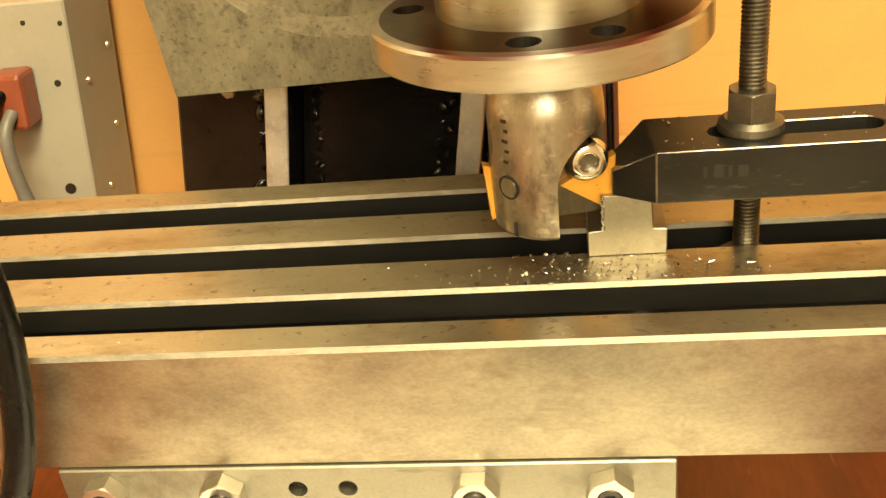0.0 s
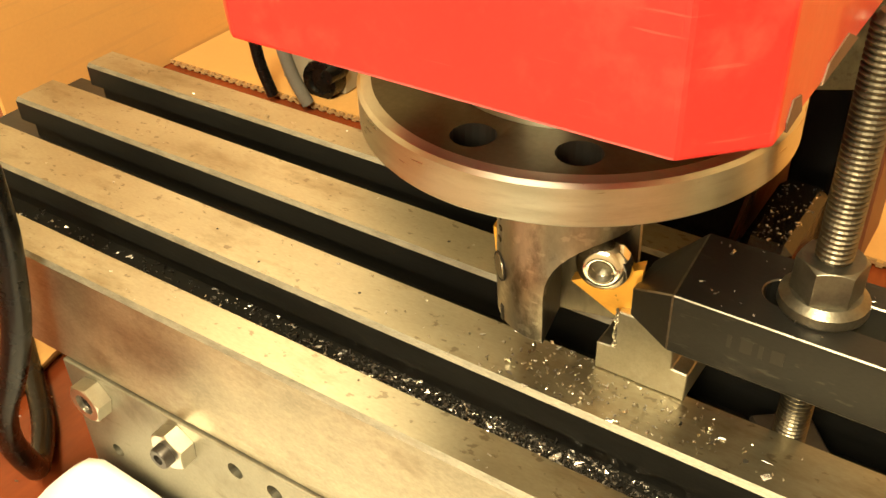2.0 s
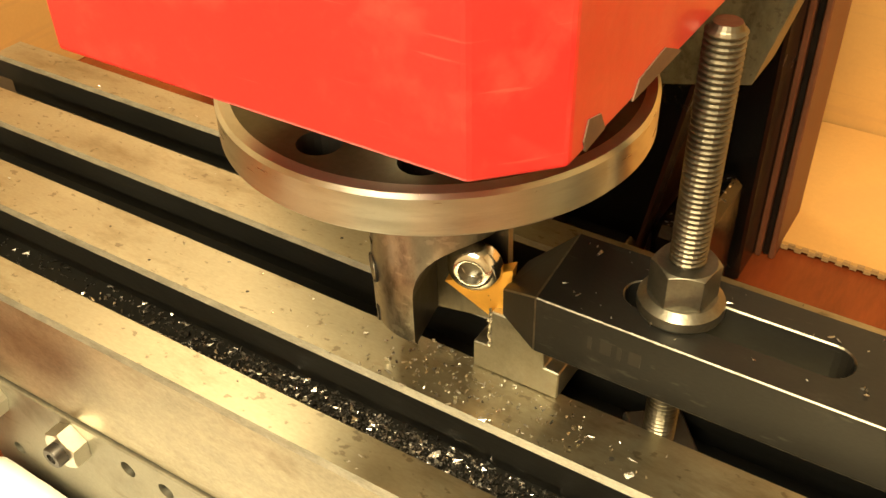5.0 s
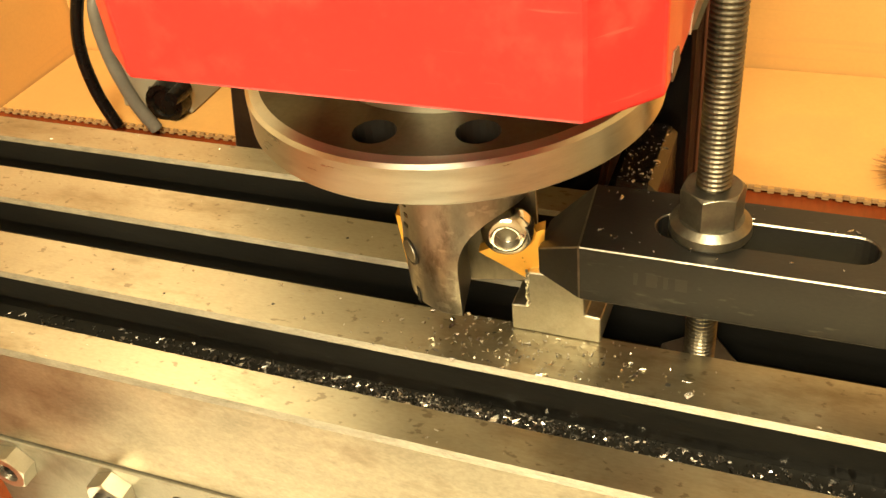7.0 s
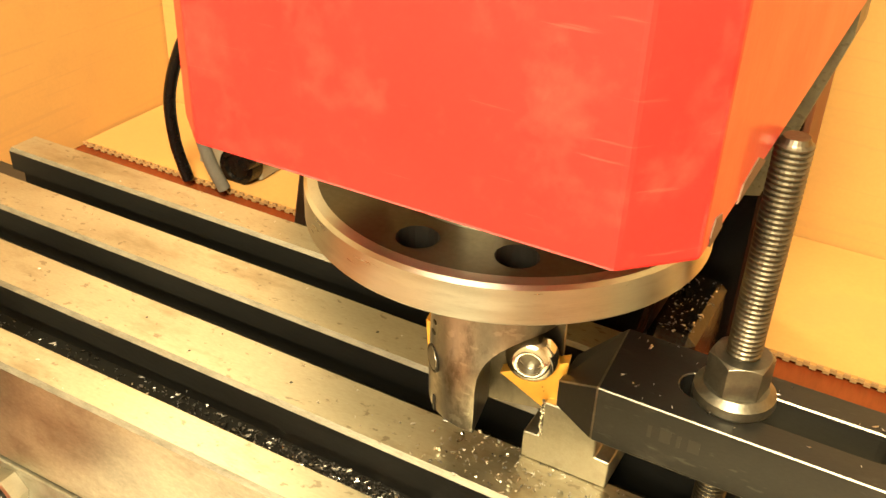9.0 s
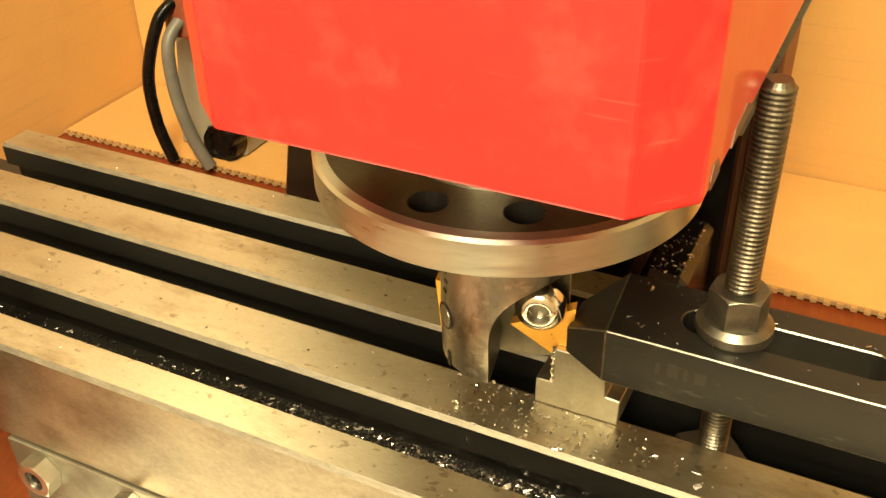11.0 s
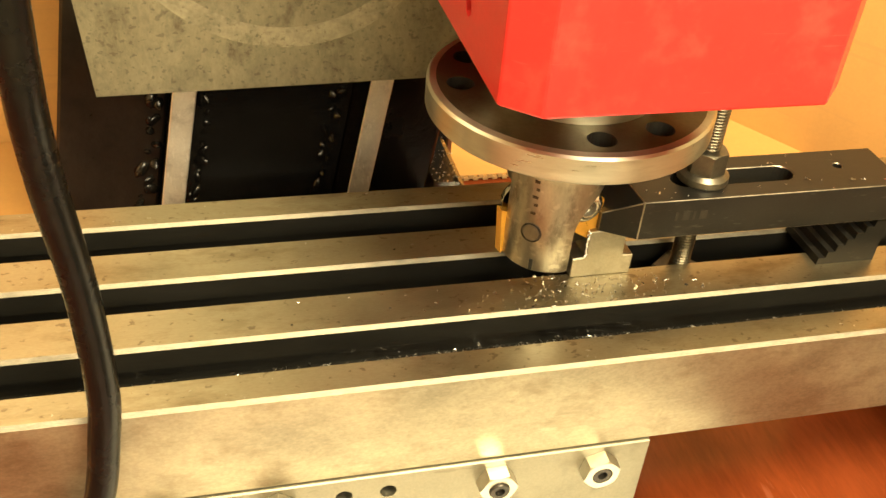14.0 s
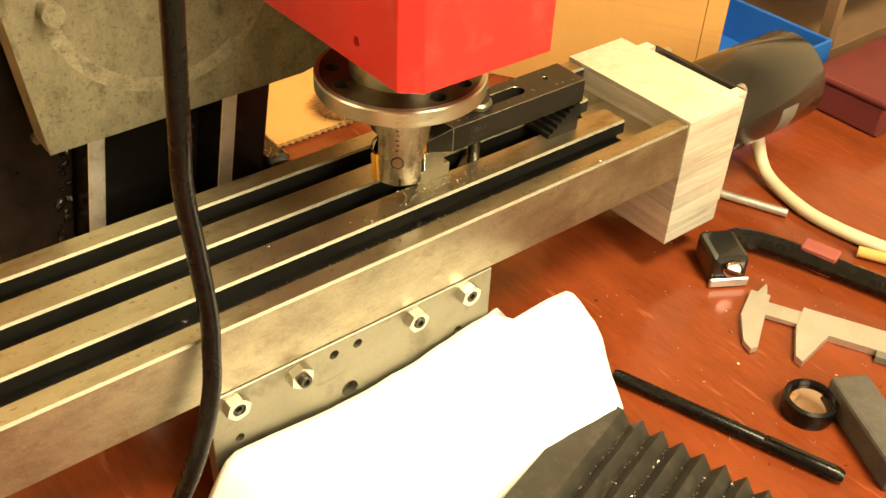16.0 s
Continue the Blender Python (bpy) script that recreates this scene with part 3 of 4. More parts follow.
part("side_screw", moved(lathe(bmesh.new(), [(0, -17.8), (3.0, -17.8), (3.3, -17.2), (3.3, -14)], 24, "y", (0, 0, 30.0)), pose(AX, AY, 0, 0, 0, -41)), CUTTER, mill, "flush round retaining screw", 40)
# Near-black ring paints the shade of the gap round the screw.
part("screw_gap", moved(lathe(bmesh.new(), [(3.3, -17.3), (3.3, -17.75), (3.8, -17.65), (3.8, -17.2)], 28, "y", (0, 0, 30.0), False), pose(AX, AY, 0, 0, 0, -41)), HOLE, mill)
part("side_mark", moved(block(bmesh.new(), -0.6, 0.6, -17.6, -15, 14.5, 19), pose(AX, AY, 0, 0, 0, -36)), HOLE, mill)

for k, (z, w) in enumerate(((50.5, 1.8), (47.6, 1.2), (44.4, 2.0), (41.4, 1.4), (38.0, 1.8))):
    part("engraved_mark", moved(block(bmesh.new(), -w / 2, w / 2, -17.6, -15, z - 0.45, z + 0.45), pose(AX, AY, 0, 0, 0, -42 + 2 * (k % 2))), GULLET, mill)

# ---- workpiece ----
work = thing("workpiece", (12, 10, 0), "bright milled steel T-shaped workpiece clamped on the table", "workpiece")
outline = [(0, 0.05), (24.0, 0.05), (24.2, 8.6), (20.0, 8.9), (19.6, 20.5), (5.2, 20.5), (5.0, 8.9), (0.1, 8.5)]
wp = part("t_block", prism(bmesh.new(), outline, "y", -0.2, 22), WORK, work)
bv = wp.modifiers.new("worn_edges", "BEVEL")
bv.width, bv.segments = 0.0003, 1
random.seed(8)
bm = bmesh.new()
for i in range(23):
    z = 8.6 + i * 0.54
    bmesh.ops.create_icosphere(bm, subdivisions=1, radius=0.45, matrix=pose(4.9 + random.uniform(-0.4, 0.3), random.uniform(-0.5, 0.3), z) @ Matrix.Diagonal((1, 1, 1.6, 1)))
part("burr", bm, CHIP, work, "ragged bright burr along the milled edge")["kind"] = "stuff"

# ---- strap clamp, stud, nut, step block ----
clamp = thing("strap_clamp", (70, 8, 22), "black-oxide slotted steel strap clamp resting on the workpiece", "clamp")
CY0, CY1, CZ0, CZ1 = -7.2, 19.4, 20.6, 36.8
bm = bmesh.new()
low = [(8.0, 0.2), (20.3, CY0), (127.8, CY0), (127.8, CY1), (18.5, CY1), (8.0, 12.6)]
tops = (28.6, CZ1, CZ1, CZ1, CZ1, 28.6)
below = [bm.verts.new((x, y, CZ0)) for x, y in low]
above = [bm.verts.new((x, y, z)) for (x, y), z in zip(low, tops)]
bm.faces.new(below)
bm.faces.new([above[k] for k in (1, 2, 3, 4)])
bm.faces.new([above[k] for k in (0, 1, 4, 5)])
for k in range(6):
    bm.faces.new((below[k], below[(k + 1) % 6], above[(k + 1) % 6], above[k]))
bmesh.ops.recalc_face_normals(bm, faces=bm.faces)
cl = part("strap", bm, BLACK_OXIDE, clamp, "")
slot = bmesh.new()
pts = [(41.0 + 4.9 * math.cos(math.radians(90 + 18 * i)), 6.2 + 4.9 * math.sin(math.radians(90 + 18 * i))) for i in range(11)]
pts += [(81.0 + 4.9 * math.cos(math.radians(-90 + 18 * i)), 6.2 + 4.9 * math.sin(math.radians(-90 + 18 * i))) for i in range(11)]
prism(slot, pts, "z", 10, 50)
carve(cl, [slot, lathe(bmesh.new(), [(1.8, 10), (1.8, 50)], 16, "z", (107.0, 8.5, 0))])
bv = cl.modifiers.new("worn_edges", "BEVEL")
bv.width, bv.segments, bv.limit_method, bv.angle_limit, bv.material = 0.0005, 1, "ANGLE", radians(25), 1
cl.data.materials.append(OXIDE_EDGE)
bm = bmesh.new()
for i, (x, w) in enumerate(((33.5, 1.0), (36.5, 2.6), (40.5, 1.0), (43.2, 2.8))):
    block(bm, x, x + w, CY0 - 0.04, CY0 + 0.2, 28.0, 31.6)
part("stamped_mark", bm, HOLE, clamp, "worn stamped maker's mark")

SX, SY = 48.6, 6.4
stud = thing("clamp_stud", (SX, SY, -9), "long dark threaded clamping stud standing in the T-slot", "threaded stud")
prof = [(0, -12), (3.5, -12)]
z = -11.4
while z < 101.8:
    prof += [(3.35, z), (3.95, z + 0.42), (3.95, z + 0.66), (3.35, z + 1.1)]
    z += 1.25
prof += [(3.2, 102.4), (2.7, 103.4), (0, 103.4)]
part("threaded_rod", lathe(bmesh.new(), prof, 24, "z", (SX, SY, 0)), STUD, stud)
part("t_nut", moved(block(bmesh.new(), -7.5, 7.5, -7.5, 7.5, -9, -4.5, 0.7), pose(SX, SY + 1.2, 0, 0, 0, 38)), BOLT, stud)
nut = thing("flange_nut", (SX, SY, 37.2), "worn dark steel flange nut tightened on the clamp", "nut")
bm = lathe(bmesh.new(), [(4.0, 36.85), (9.3, 36.85), (9.6, 37.5), (9.4, 39.6), (7.6, 41.0), (4.0, 41.0)], 48, "z", (SX, SY, 0))
part("washer_flange", bm, NUT_DARK, nut, "", 30)
bm = prism(bmesh.new(), [(SX + a, SY + b) for a, b in hexagon(13.0, 20)], "z", 40.6, 49.6)
hx = part("hexagon", bm, NUT_DARK, nut)
carve(hx, [lathe(bmesh.new(), [(6.2, 50.4), (11, 50.4), (11, 46.9), (6.2, 49.7), (6.2, 50.4)], 40, "z", (SX, SY, 0), False)])
bv = hx.modifiers.new("rounded_corners", "BEVEL")
bv.width, bv.segments, bv.limit_method, bv.angle_limit = 0.0005, 2, "ANGLE", radians(40)

step = thing("step_block", (115, 10, 0), "black-oxide toothed step block under the clamp end", "step block")
teeth = [(127.0, 0.05), (101.5, 0.05)]
for i in range(7):
    x, z = 101.5 + i * 3.4, 1.0 + i * 2.7
    teeth += [(x, z), (x + 0.2, z + 2.4), (x + 3.2, z + 2.0)]
teeth += [(125.6, 20.55), (127.0, 20.55)]
part("toothed_block", prism(bmesh.new(), teeth, "y", -6, 18), BLACK_OXIDE, step)

# ---- table end bracket and drive motor ----
bracket = thing("end_bracket", (205, 12, -100), "milled aluminium bearing bracket at the table end", "bracket")
u_shape = [(193, -47.2), (249, -47.2), (249, 69.5), (193, 69.5)]
part("bearing_block", prism(bmesh.new(), u_shape, "z", -100, 2.2), ALU, bracket)
part("motor_mount", prism(bmesh.new(), [(249.2, -38), (265.6, -38), (265.6, -29), (258, -29), (258, 49), (265.6, 49), (265.6, 58), (249.2, 58)], "z", -94, -1), ALU, bracket)
part("drip_tray", block(bmesh.new(), XS + 0.4, 192.4, -33.2, 53.0, -19.4, -16, 0), STEEL, bracket)
for y in (-28, 48):
    part("standoff", lathe(bmesh.new(), [(5, 258.2), (5, 265.8)], 20, "x", (0, y, -14)), BRIGHT, bracket, "", 40)
part("coupling", lathe(bmesh.new(), [(9, 258.2), (9, 265.8)], 24, "x", (0, 10, -52)), BRIGHT, bracket, "", 40)
motor = thing("drive_motor", (340, 10, -80), "black cylindrical stepper motor on the table bracket", "motor")
flange = part("motor_flange", block(bmesh.new(), 266, 272, -34, 54, -92, -2, 3, 2), MOTOR, motor)
part("motor_body", lathe(bmesh.new(), [(0, 272.3), (38.5, 272.3), (39, 273), (39, 392), (36.5, 396), (0, 396)], 64, "x", (0, 10, -47)), MOTOR, motor, "", 40)
for y, z in ((-26, -8), (46, -8), (-26, -84), (46, -84)):
    part("flange_bolt", lathe(bmesh.new(), [(4.5, 272.2), (4.5, 278), (0, 278)], 16, "x", (0, y, z)), ZINC, flange, "", 40)
bm = bmesh.new()
lathe(bm, [(39.1, 338), (39.2, 338.2), (39.2, 358), (39.1, 358.2)], 64, "x", (0, 10, -47))
keep = [f for f in bm.faces if f.calc_center_median().y < -8 and -66 < f.calc_center_median().z < -44 and len(f.verts) == 4]
bmesh.ops.delete(bm, geom=[f for f in bm.faces if f not in keep], context="FACES")
part("worn_label", bm, GREY_CABLE, motor, "scuffed pale label")

# ---- power supply box ----
psu = thing("power_supply_box", (-335, 300, ZB), "cream-grey enamelled metal power supply box on cardboard", "power supply")
BX0, BX1, BY0, BY1 = -361.0, -306.0, 272.0, 334.0
pb = part("case", block(bmesh.new(), BX0, BX1, BY0, BY1, ZB + 4.2, 34, 1.2), GREYPAINT, psu)
# Holes drawn as flat near-black discs on the case front.
for x, z, r in ((-333, 22, 1.6), (-310, 20, 1.6), (-318, -16, 2.2), (-322, -86, 3.8), (-336, -110, 2.2)):
    part("vent_hole", lathe(bmesh.new(), [(0, BY0 - 0.15), (r, BY0 - 0.15), (r, BY0 + 0.5)], 18, "y", (x, 0, z)), HOLE, psu)
for y, z in ((288, -20), (318, -60), (296, -95), (322, -8)):
    part("case_screw", lathe(bmesh.new(), [(0, BX1 + 1.4), (1.8, BX1 + 1.2), (2.4, BX1 - 0.2)], 14, "x", (0, y, z)), ZINC, psu, "", 50)
part("mains_socket", lathe(bmesh.new(), [(0, BY0 - 8), (9, BY0 - 8), (10, BY0 - 10), (14, BY0 - 10), (15, BY0 - 0.2)], 28, "y", (-320, 0, -114)), RUBBER, psu, "round black socket", 40)
part("knob", lathe(bmesh.new(), [(0, BY0 - 16), (5, BY0 - 16), (6, BY0 - 8), (6, BY0 - 0.2)], 20, "y", (-309, 0, -106)), RUBBER, psu, "", 40)
plug = thing("mains_plug", (-342, 262, -25), "brown bakelite plug with two black leads", "plug")
part("plug_body", block(bmesh.new(), -352, -331, 252, 271.6, -38, -3, 3, 2), BROWN_PLASTIC, plug)
part("lead", tube(bmesh.new(), [(-344, 256, -14), (-349, 244, -24), (-357, 240, -60), (-355, 242, -95), (-347, 246, -124)], 4.0), RUBBER, plug, "", 60)
part("lead", tube(bmesh.new(), [(-340, 253, -26), (-341, 242, -38), (-337, 241, -70), (-328, 244, -102), (-318, 248, -124)], 4.2), GREY_CABLE, plug, "", 60)

# Box and plug sheared the same way to match their outlines on camera.
shear_to_view(psu, 0.13, -75)
shear_to_view(plug, 0.13, -75)

# ---- black hanging cable in front of the table ----
cable = thing("hanging_cable", (-160, -62, ZB), "thick black rubber cable hanging down before the table", "cable")
part("sheath", tube(bmesh.new(), [(-158, -72, 330), (-162, -68, 220), (-166, -61, 130), (-166.5, -56, 95), (-163.5, -53, 55), (-162.5, -54, 20), (-164.5, -55.5, 0), (-168, -58, -20), (-175, -61, -40), (-186, -64, -62), (-196, -62, -84), (-203, -56, -106), (-214, -48, -121), (-240, -28, -125), (-290, 0, -125)], 4.7, 18), RUBBER, cable, "", 60)

# ---- white pad and bellows before the machine ----
pad = bmesh.new()
bmesh.ops.create_grid(pad, x_segments=40, y_segments=24, size=1.0)
for v in list(pad.verts):
    u, w = (v.co.x + 1) / 2, (v.co.y + 1) / 2
    right = float(np.interp(w, (0, 0.3, 0.6, 0.85, 1), (52, 70, 92, 99, 84)))
    x = -192 + u * (right + 192)
    back = float(np.interp(x, (-192, -160, -60, -30, 20, 45, 90), (-62, -51, -50, -50, -48.5, -48.5, -52)))
    y = -150 + w * (back + 150)
    top = float(np.interp(x, (-192, -119, -76, -25, 28, 60, 104), (-80, -84, -88, -83, -77, -75, -79)))
    edge = max(0.0, min(1.0, 9 * u, 14 * (1 - u), 5 * w, 1.0 if x < 30 else 6 * (1.04 - w))) ** 0.5
    z = top + 10 * (w - 1) * 0.6 + 3.5 * noise.noise(Vector((u * 5, w * 3, 0))) + 1.2 * noise.noise(Vector((u * 19, w * 9, 4)))
    z = ZB + 1 + (z - ZB - 1) * edge
    v.co = Vector((x, y, z))
white = tagged(part("white_pad", pad, WHITE, None, "", 80), "soft white foam sheet heaped before the machine", "foam sheet")
sd = white.modifiers.new("body", "SOLIDIFY")
sd.thickness, sd.offset = 0.003, -1

bel = thing("rubber_bellows", (30, -180, ZB), "folded black rubber way-cover bellows dusted with chips", "bellows")
a, b = Vector((-0.96, -0.27, 0)), Vector((0.24, -0.97, 0))
start = Vector((43, -124, ZB))
bm = bmesh.new()
rows = []
for i in range(22):
    h = 32.0 if i % 2 == 1 or i == 0 else 22.0
    p = start + b * (i * 6.6 + (14 if i else 0)) + Vector((0.6 * noise.noise(Vector((i * 2.7, 0, 0))), 0, 1.2 * noise.noise(Vector((i * 1.7, 3, 0)))))
    rows.append([bm.verts.new(p + Vector((0, 0, h))), bm.verts.new(p + a * 115 + Vector((0, 0, h)))])
for r0, r1 in zip(rows, rows[1:]):
    bm.faces.new((r0[0], r0[1], r1[1], r1[0]))
fold = part("folded_sheet", bm, BELLOWS, bel)
sd = fold.modifiers.new("thick", "SOLIDIFY")
sd.thickness = 0.0018
bm = bmesh.new()
prism(bm, [(start.x, start.y), tuple((start + a * 115).xy), tuple((start + a * 115 + b * 150).xy), tuple((start + b * 150).xy)], "z", ZB + 0.3, ZB + 18)
part("folded_body", bm, BELLOWS, bel)

# ---- loose things on the bench ----
pen = thing("black_pen", (108, -165, ZB), "slim black pen lying on the bench", "pen")
d = Vector((137 - 87, -247 + 104, 0)).normalized()
m = Matrix.Translation((87, -104, ZB + 5)) @ d.to_track_quat("Z", "Y").to_matrix().to_4x4()
part("barrel", moved(lathe(bmesh.new(), [(0, 0), (3.6, 0), (4.5, 4), (4.6, 100), (4.2, 101), (4.8, 102), (4.8, 146), (3.5, 150), (0, 150)], 20), m), RUBBER, pen, "", 40)
part("clip", moved(block(bmesh.new(), -1.5, 1.5, 4.7, 6.0, 104, 144, 0.4), m), MOTOR, pen)

cal = thing("vernier_caliper", (230, -130, ZB), "satin chrome vernier caliper lying open on the bench", "caliper")
u = Vector((251.6 - 216, -179.6 + 112, 0)).normalized()
v_ = Vector((u.y, -u.x, 0))


def flat_part(name, pts, z0, z1, mat, parent):
    out = [tuple((Vector((232, -119, 0)) + u * p + v_ * q).xy) for p, q in pts]
    return part(name, prism(bmesh.new(), out, "z", ZB + z0, ZB + z1), mat, parent)


flat_part("beam", [(0, 0), (190, 0), (190, 15), (0, 15)], 1.5, 5, SATIN, cal)
flat_part("fixed_jaw", [(-14, -8), (0, -8), (0, 15), (1, 52), (-3, 56), (-9, 50), (-16, 22)], 1, 5.4, SATIN, cal)
flat_part("inside_jaw", [(-10, -8), (-2, -8), (-4, -20), (-5, -22)], 1, 4, SATIN, cal)
flat_part("sliding_jaw", [(24, -4), (92, -4), (92, 19), (44, 19), (31, 54), (26, 50), (22, 19)], 0.6, 6.2, SATIN, cal)
flat_part("thumb_wheel", [(76, 19), (90, 19), (90, 26), (76, 26)], 1, 6, GREY_CABLE, cal)

loupe = thing("magnifier", (168, -198, ZB), "small round magnifier in a black rubber ring", "magnifier")
part("ring", lathe(bmesh.new(), [(13, ZB + 0.2), (16.5, ZB + 0.2), (17.5, ZB + 5), (17, ZB + 13), (14.5, ZB + 14), (13.5, ZB + 11)], 40, "z", (168, -198, 0), False), RUBBER, loupe, "", 40)
part("lens", lathe(bmesh.new(), [(13.6, ZB + 10.5), (10, ZB + 12), (5, ZB + 12.8), (0, ZB + 13)], 40, "z", (168, -198, 0)), GLASS, loupe, "reflecting glass lens", 60)
stone = tagged(part("sharpening_stone", moved(block(bmesh.new(), -13, 13, -75, 0, 0, 22, 2.5, 2), pose(196, -204, ZB + 0.2, 0, 0, -28)), STONE), "dark gritty sharpening stone on the bench", "sharpening stone")

lampy = thing("clip_lamp", (240, -70, ZB), "black clip-on lamp head with a bar arm", "lamp")
part("lamp_head", moved(block(bmesh.new(), -14, 14, -18, 18, 0.3, 26, 4, 2), pose(236, -70, ZB, 0, 0, -30)), MOTOR, lampy)
part("chrome_lip", moved(block(bmesh.new(), -15, 15, -21, -18.3, 1, 9, 1), pose(236, -70, ZB, 0, 0, -30)), SATIN, lampy, "chrome front lip")
part("lens_eye", moved(lathe(bmesh.new(), [(7, -19.6), (6, -21.5), (0, -22)], 24, "y", (0, 0, 17)), pose(236, -70, ZB, 0, 0, -30)), GLASS, lampy, "", 40)
part("arm_bar", tube(bmesh.new(), [(254, -60, ZB + 12), (268, -62, ZB + 12), (284, -80, ZB + 10), (308, -146, ZB + 9), (326, -210, ZB + 9)], 8.0, 8), RUBBER, lampy)
part("tape", moved(block(bmesh.new(), -7, 7, -14, 14, 0.2, 20, 1.5), pose(300, -112, ZB, 0, 0, 15)), STRAP, lampy, "faded red tape wrapped round the arm")

lead = thing("motor_lead", (350, -60, ZB), "beige cable running from the motor over the bench", "cable")
part("sheath", tube(bmesh.new(), [(372, 10, -78), (370, 4, -98), (364, -16, -120), (352, -60, -124), (352, -100, -124), (364, -150, -124), (384, -220, -124)], 5.5), BEIGE, lead, "", 60)
rod = tagged(part("steel_rod", tube(bmesh.new(), [(311, 2, ZB + 4), (338, -58, ZB + 4)], 3.6), SATIN, None, "", 60), "short bright steel rod lying on the bench", "steel rod")
scrap = tagged(part("wooden_stick", tube(bmesh.new(), [(340, -122, ZB + 5), (382, -200, ZB + 5)], 4.5), CARD, None, "", 60), "thin pale wooden stick on the bench", "stick")

tray = thing("blue_tray", (498, 150, ZB), "blue plastic parts tray behind the motor", "tray")
part("tray_floor", block(bmesh.new(), 436, 560, 70, 230, ZB + 0.4, ZB + 5), BLUE, tray)
for x0, x1, y0, y1 in ((436, 560, 66, 70), (436, 560, 230, 234), (432, 436, 66, 234), (560, 564, 66, 234)):
    part("tray_side", block(bmesh.new(), x0, x1, y0, y1, ZB + 0.4, ZB + 48, 1), BLUE, tray)
tin = thing("maroon_toolbox", (640, -10, ZB), "maroon painted tin toolbox on the bench", "toolbox")
part("box_body", block(bmesh.new(), 512, 700, -30, 52, ZB + 0.4, ZB + 30, 3, 2), MAROON, tin)
part("box_lid", block(bmesh.new(), 510, 702, -32, 54, ZB + 30.3, ZB + 38, 3, 2), MAROON, tin)
rack = thing("wooden_rack", (750, 160, ZB), "cluttered brown wooden rack at the bench end", "rack")
for z in (0.5, 80, 160):
    part("board", block(bmesh.new(), 600, 900, 90, 330, ZB + z, ZB + z + 14, 1), RUSTY, rack)
for x, y in ((605, 95), (890, 95), (605, 315), (890, 315)):
    part("post", block(bmesh.new(), x - 5, x + 8, y - 5, y + 8, ZB + 14.6, ZB + 79.8), RUSTY, rack)
random.seed(21)
for i in range(9):
    x, y, s = 615 + i * 30, 105 + random.uniform(0, 30), random.uniform(14, 26)
    tagged(part("metal_offcut", lathe(bmesh.new(), [(0, ZB + 94.2), (s * 0.5, ZB + 94.2), (s * 0.5, ZB + 94 + s), (s * 0.3, ZB + 96 + s), (0, ZB + 96 + s)], 12, "z", (x, y, 0)), (BOLT, SATIN, GREY_CABLE)[i % 3]), "small metal turning on the rack", "offcut", "offcuts on the rack")

# brush on the cardboard floor
brush = thing("hand_brush", (132, 288, ZB + 4), "round brown bristle brush lying on cardboard", "brush")
random.seed(3)
bm = bmesh.new()
for i in range(700):
    a1, a2 = random.uniform(0, 2 * math.pi), random.uniform(-0.2, 1.5)
    c0 = Vector((132, 288, ZB + 10))
    w = Vector((math.cos(a1) * math.cos(a2), math.sin(a1) * math.cos(a2), math.sin(a2) * 0.35))
    p0, p1 = c0 + w * 11, c0 + w * random.uniform(24, 34)
    s = Vector((-w.y, w.x, 0.01)).normalized() * 0.7
    f = [bm.verts.new(q) for q in (p0 - s, p0 + s, p1 + s * 0.3, p1 - s * 0.3)]
    bm.faces.new(f)
part("bristles", bm, BRISTLE, brush)["kind"] = "stuff"
part("brush_core", lathe(bmesh.new(), [(0, ZB + 4.3), (22, ZB + 4.3), (23, ZB + 9), (16, ZB + 14), (0, ZB + 15)], 20, "z", (132, 288, 0)), BRISTLE, brush)


# ---- swarf ----
def chips(name, count, place, mat, label, seed, lo=0.25, hi=0.9):
    rnd = random.Random(seed)
    vs, fs = [], []
    for i in range(count):
        x, y, z = place(rnd)
        s = rnd.uniform(lo, hi) * (1.6 if rnd.random() < 0.12 else 1.0)
        m = Euler([rnd.uniform(0, 6.28) for _ in range(3)]).to_matrix()
        k = len(vs)
        l_, w, h = s * rnd.uniform(0.8, 2.0), s * rnd.uniform(0.4, 0.9), s * 0.35
        for p in ((-l_, -w, 0), (l_, -w * 0.6, h), (l_ * 0.8, w, 0), (-l_ * 0.7, w * 0.8, h), (0, 0, -h)):
            q = m @ Vector(p)
            vs.append(((x + q.x) * MM, (y + q.y) * MM, (z + abs(q.z)) * MM))
        fs += [(k, k + 1, k + 2, k + 3), (k, k + 4, k + 1), (k + 1, k + 4, k + 2), (k + 2, k + 4, k + 3), (k + 3, k + 4, k)]
    me = bpy.data.meshes.new(name)
    me.from_pydata(vs, [], fs)
    me.materials.append(mat)
    return tagged(new(name, me), label, "metal chips", kind="stuff")


def slot_pile(r):
    x = r.gauss(-10, 48) if r.random() < 0.8 else r.uniform(-220, 150)
    y = r.uniform(-32.5, -13)
    heap = 4.5 * math.exp(-((x + 5) / 55) ** 2) * math.exp(-((y + 25) / 6) ** 2)
    return x, y, -19.3 + heap * r.random()


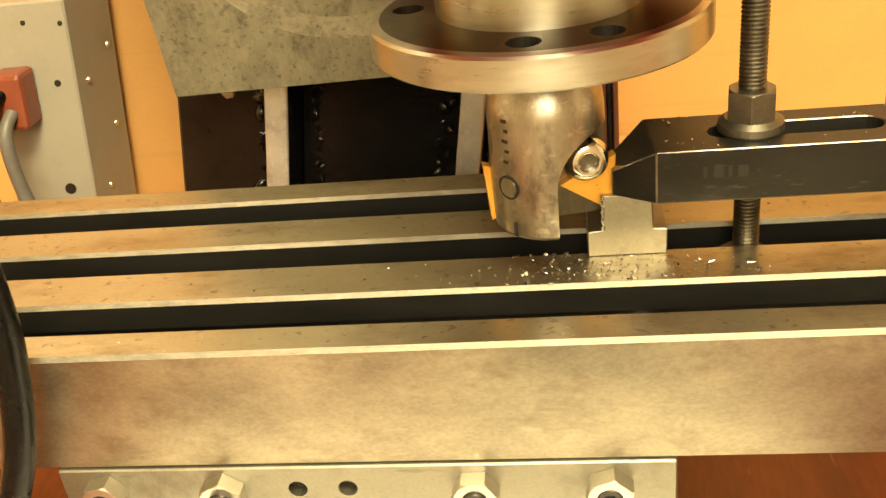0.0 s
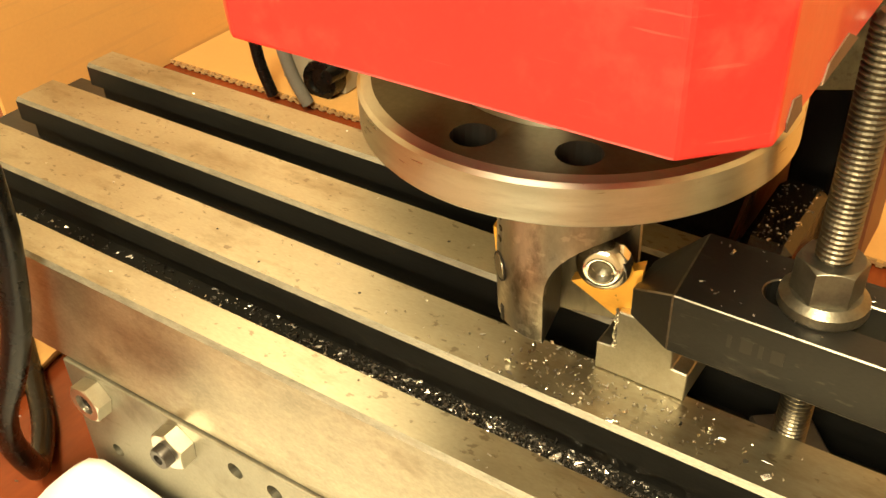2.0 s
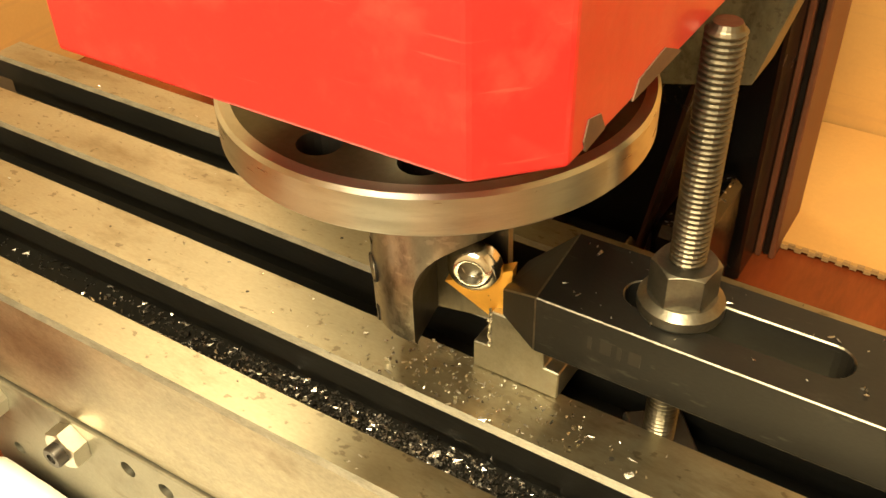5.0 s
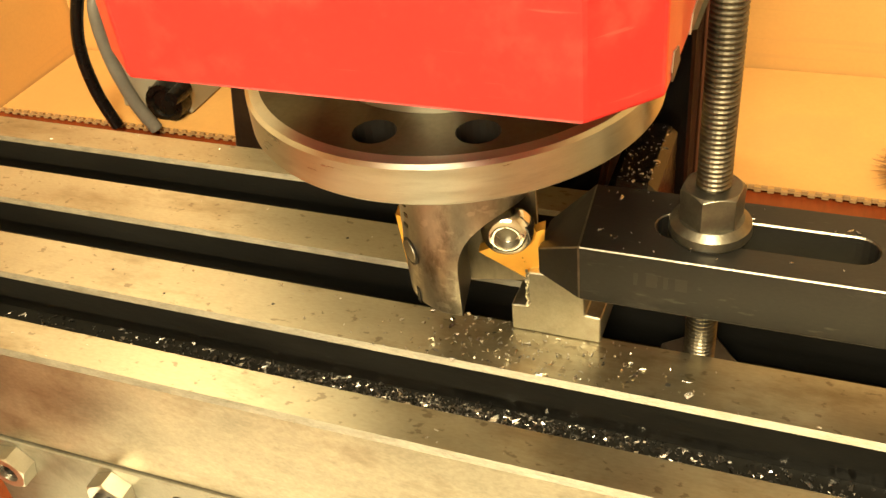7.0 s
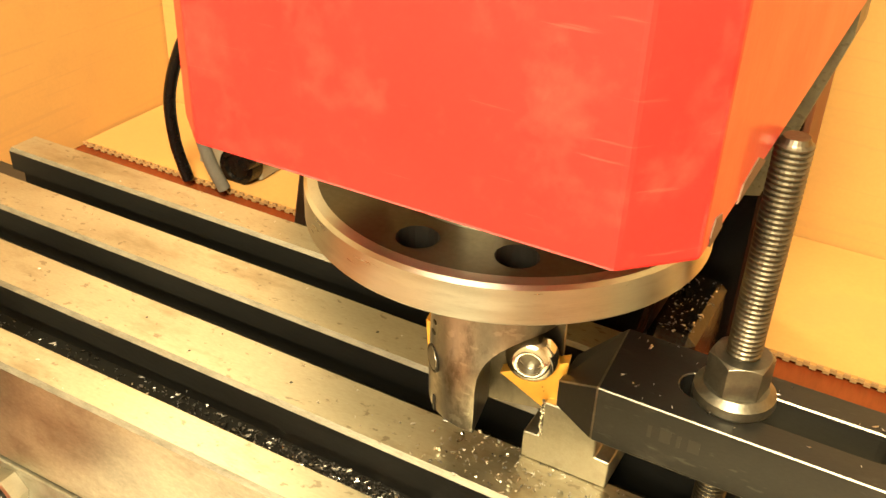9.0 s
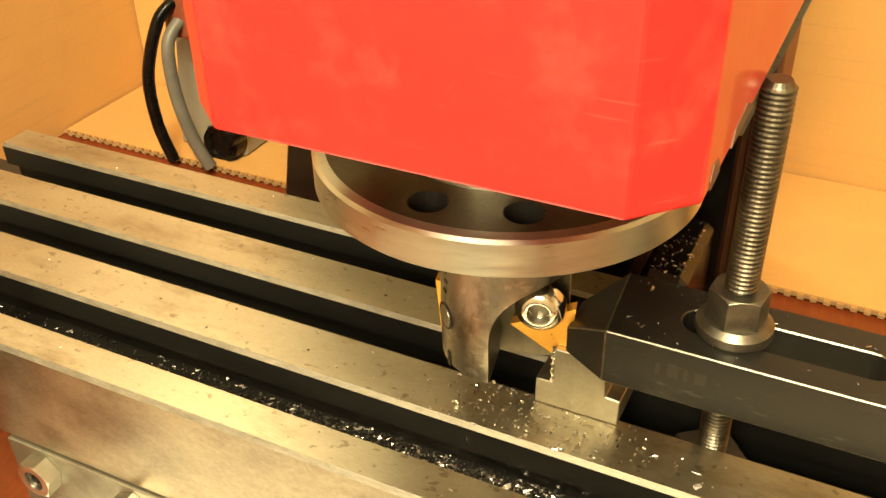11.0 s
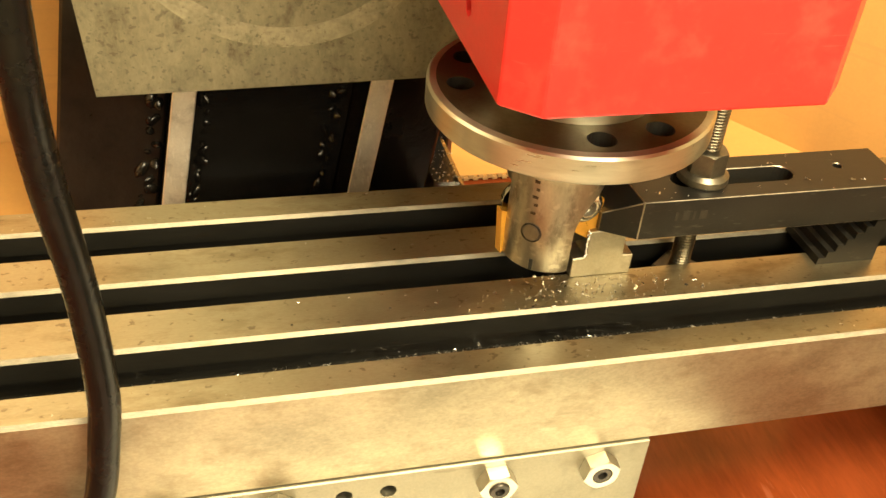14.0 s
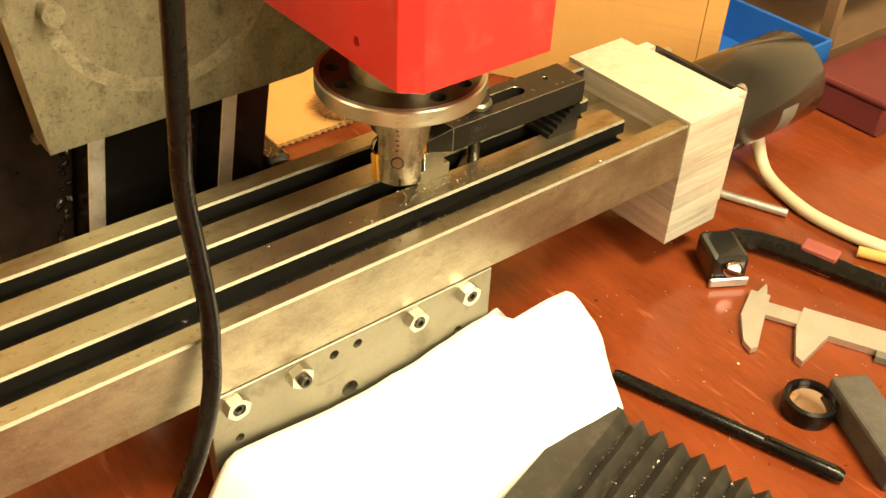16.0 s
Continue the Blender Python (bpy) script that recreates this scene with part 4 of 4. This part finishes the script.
chips("slot_swarf", 2600, slot_pile, CHIP, "bright metal chips heaped in the front T-slot", 11, 0.22, 0.75)
chips("dark_swarf", 2400, slot_pile, CHIP_DARK, "dark oily chips in the front T-slot", 12, 0.25, 0.8)
chips("second_slot_swarf", 300, lambda r: (r.gauss(-15, 30), r.uniform(3, 17), -19.3), CHIP, "metal chips in the middle T-slot", 13, 0.2, 0.6)


def near_work(r):
    while True:
        x, y = r.gauss(2, 22), r.uniform(-16, 1.8)
        if not (-0.5 < x < 25 and y > -0.6):
            return x, y, 0.1


chips("table_swarf", 300, near_work, CHIP, "bright chips scattered on the table by the workpiece", 14, 0.2, 0.62)
chips("stray_swarf", 110, lambda r: (r.uniform(-230, 150), r.choice([r.uniform(-45, -35), r.uniform(-15, 1), r.uniform(20, 35), r.uniform(55, 66)]), 0.1), CHIP, "stray chips on the table rails", 15, 0.15, 0.5)
chips("clamp_swarf", 46, lambda r: (r.uniform(20, 124), r.choice([r.uniform(-7, 1), r.uniform(11.5, 18.5)]), 36.9), CHIP, "chips on the clamp", 16, 0.18, 0.55)
chips("bench_swarf", 240, lambda r: (r.uniform(20, 330), r.uniform(-260, -20), ZB + 0.1), CHIP, "bright chips strewn on the bench", 17, 0.3, 0.9)
chips("west_bench_swarf", 90, lambda r: (r.uniform(-300, -170), r.uniform(-130, -10), ZB + 0.1), CHIP, "bright chips strewn on the bench", 18, 0.25, 0.7)
chips("bellows_swarf", 800, lambda r: tuple(start + a * r.uniform(2, 112) + b * (14 + 6.6 * (2 * r.randint(1, 10)) + r.uniform(-1.6, 1.6)) + Vector((0, 0, 23.2))), CHIP, "chips lying in the bellows folds", 19, 0.25, 0.7)
chips("base_swarf", 90, lambda r: (r.uniform(-10, 7), r.uniform(168, 222), -65.9), CHIP, "chips on the greasy base", 20, 0.3, 0.9)

# pits and drilled spots on the table top, drawn as near-black discs
for x, y, r in ((43.5, -10.4, 0.7), (-70, -8, 0.5), (-105, -12, 0.45), (-128, -6, 0.4), (-62, 26, 0.5), (60, 30, 0.5)):
    part("pit", lathe(bmesh.new(), [(0, 0.03), (r, 0.03), (r * 0.9, 0.06), (0, 0.06)], 12, "z", (x, y, 0)), HOLE, table)
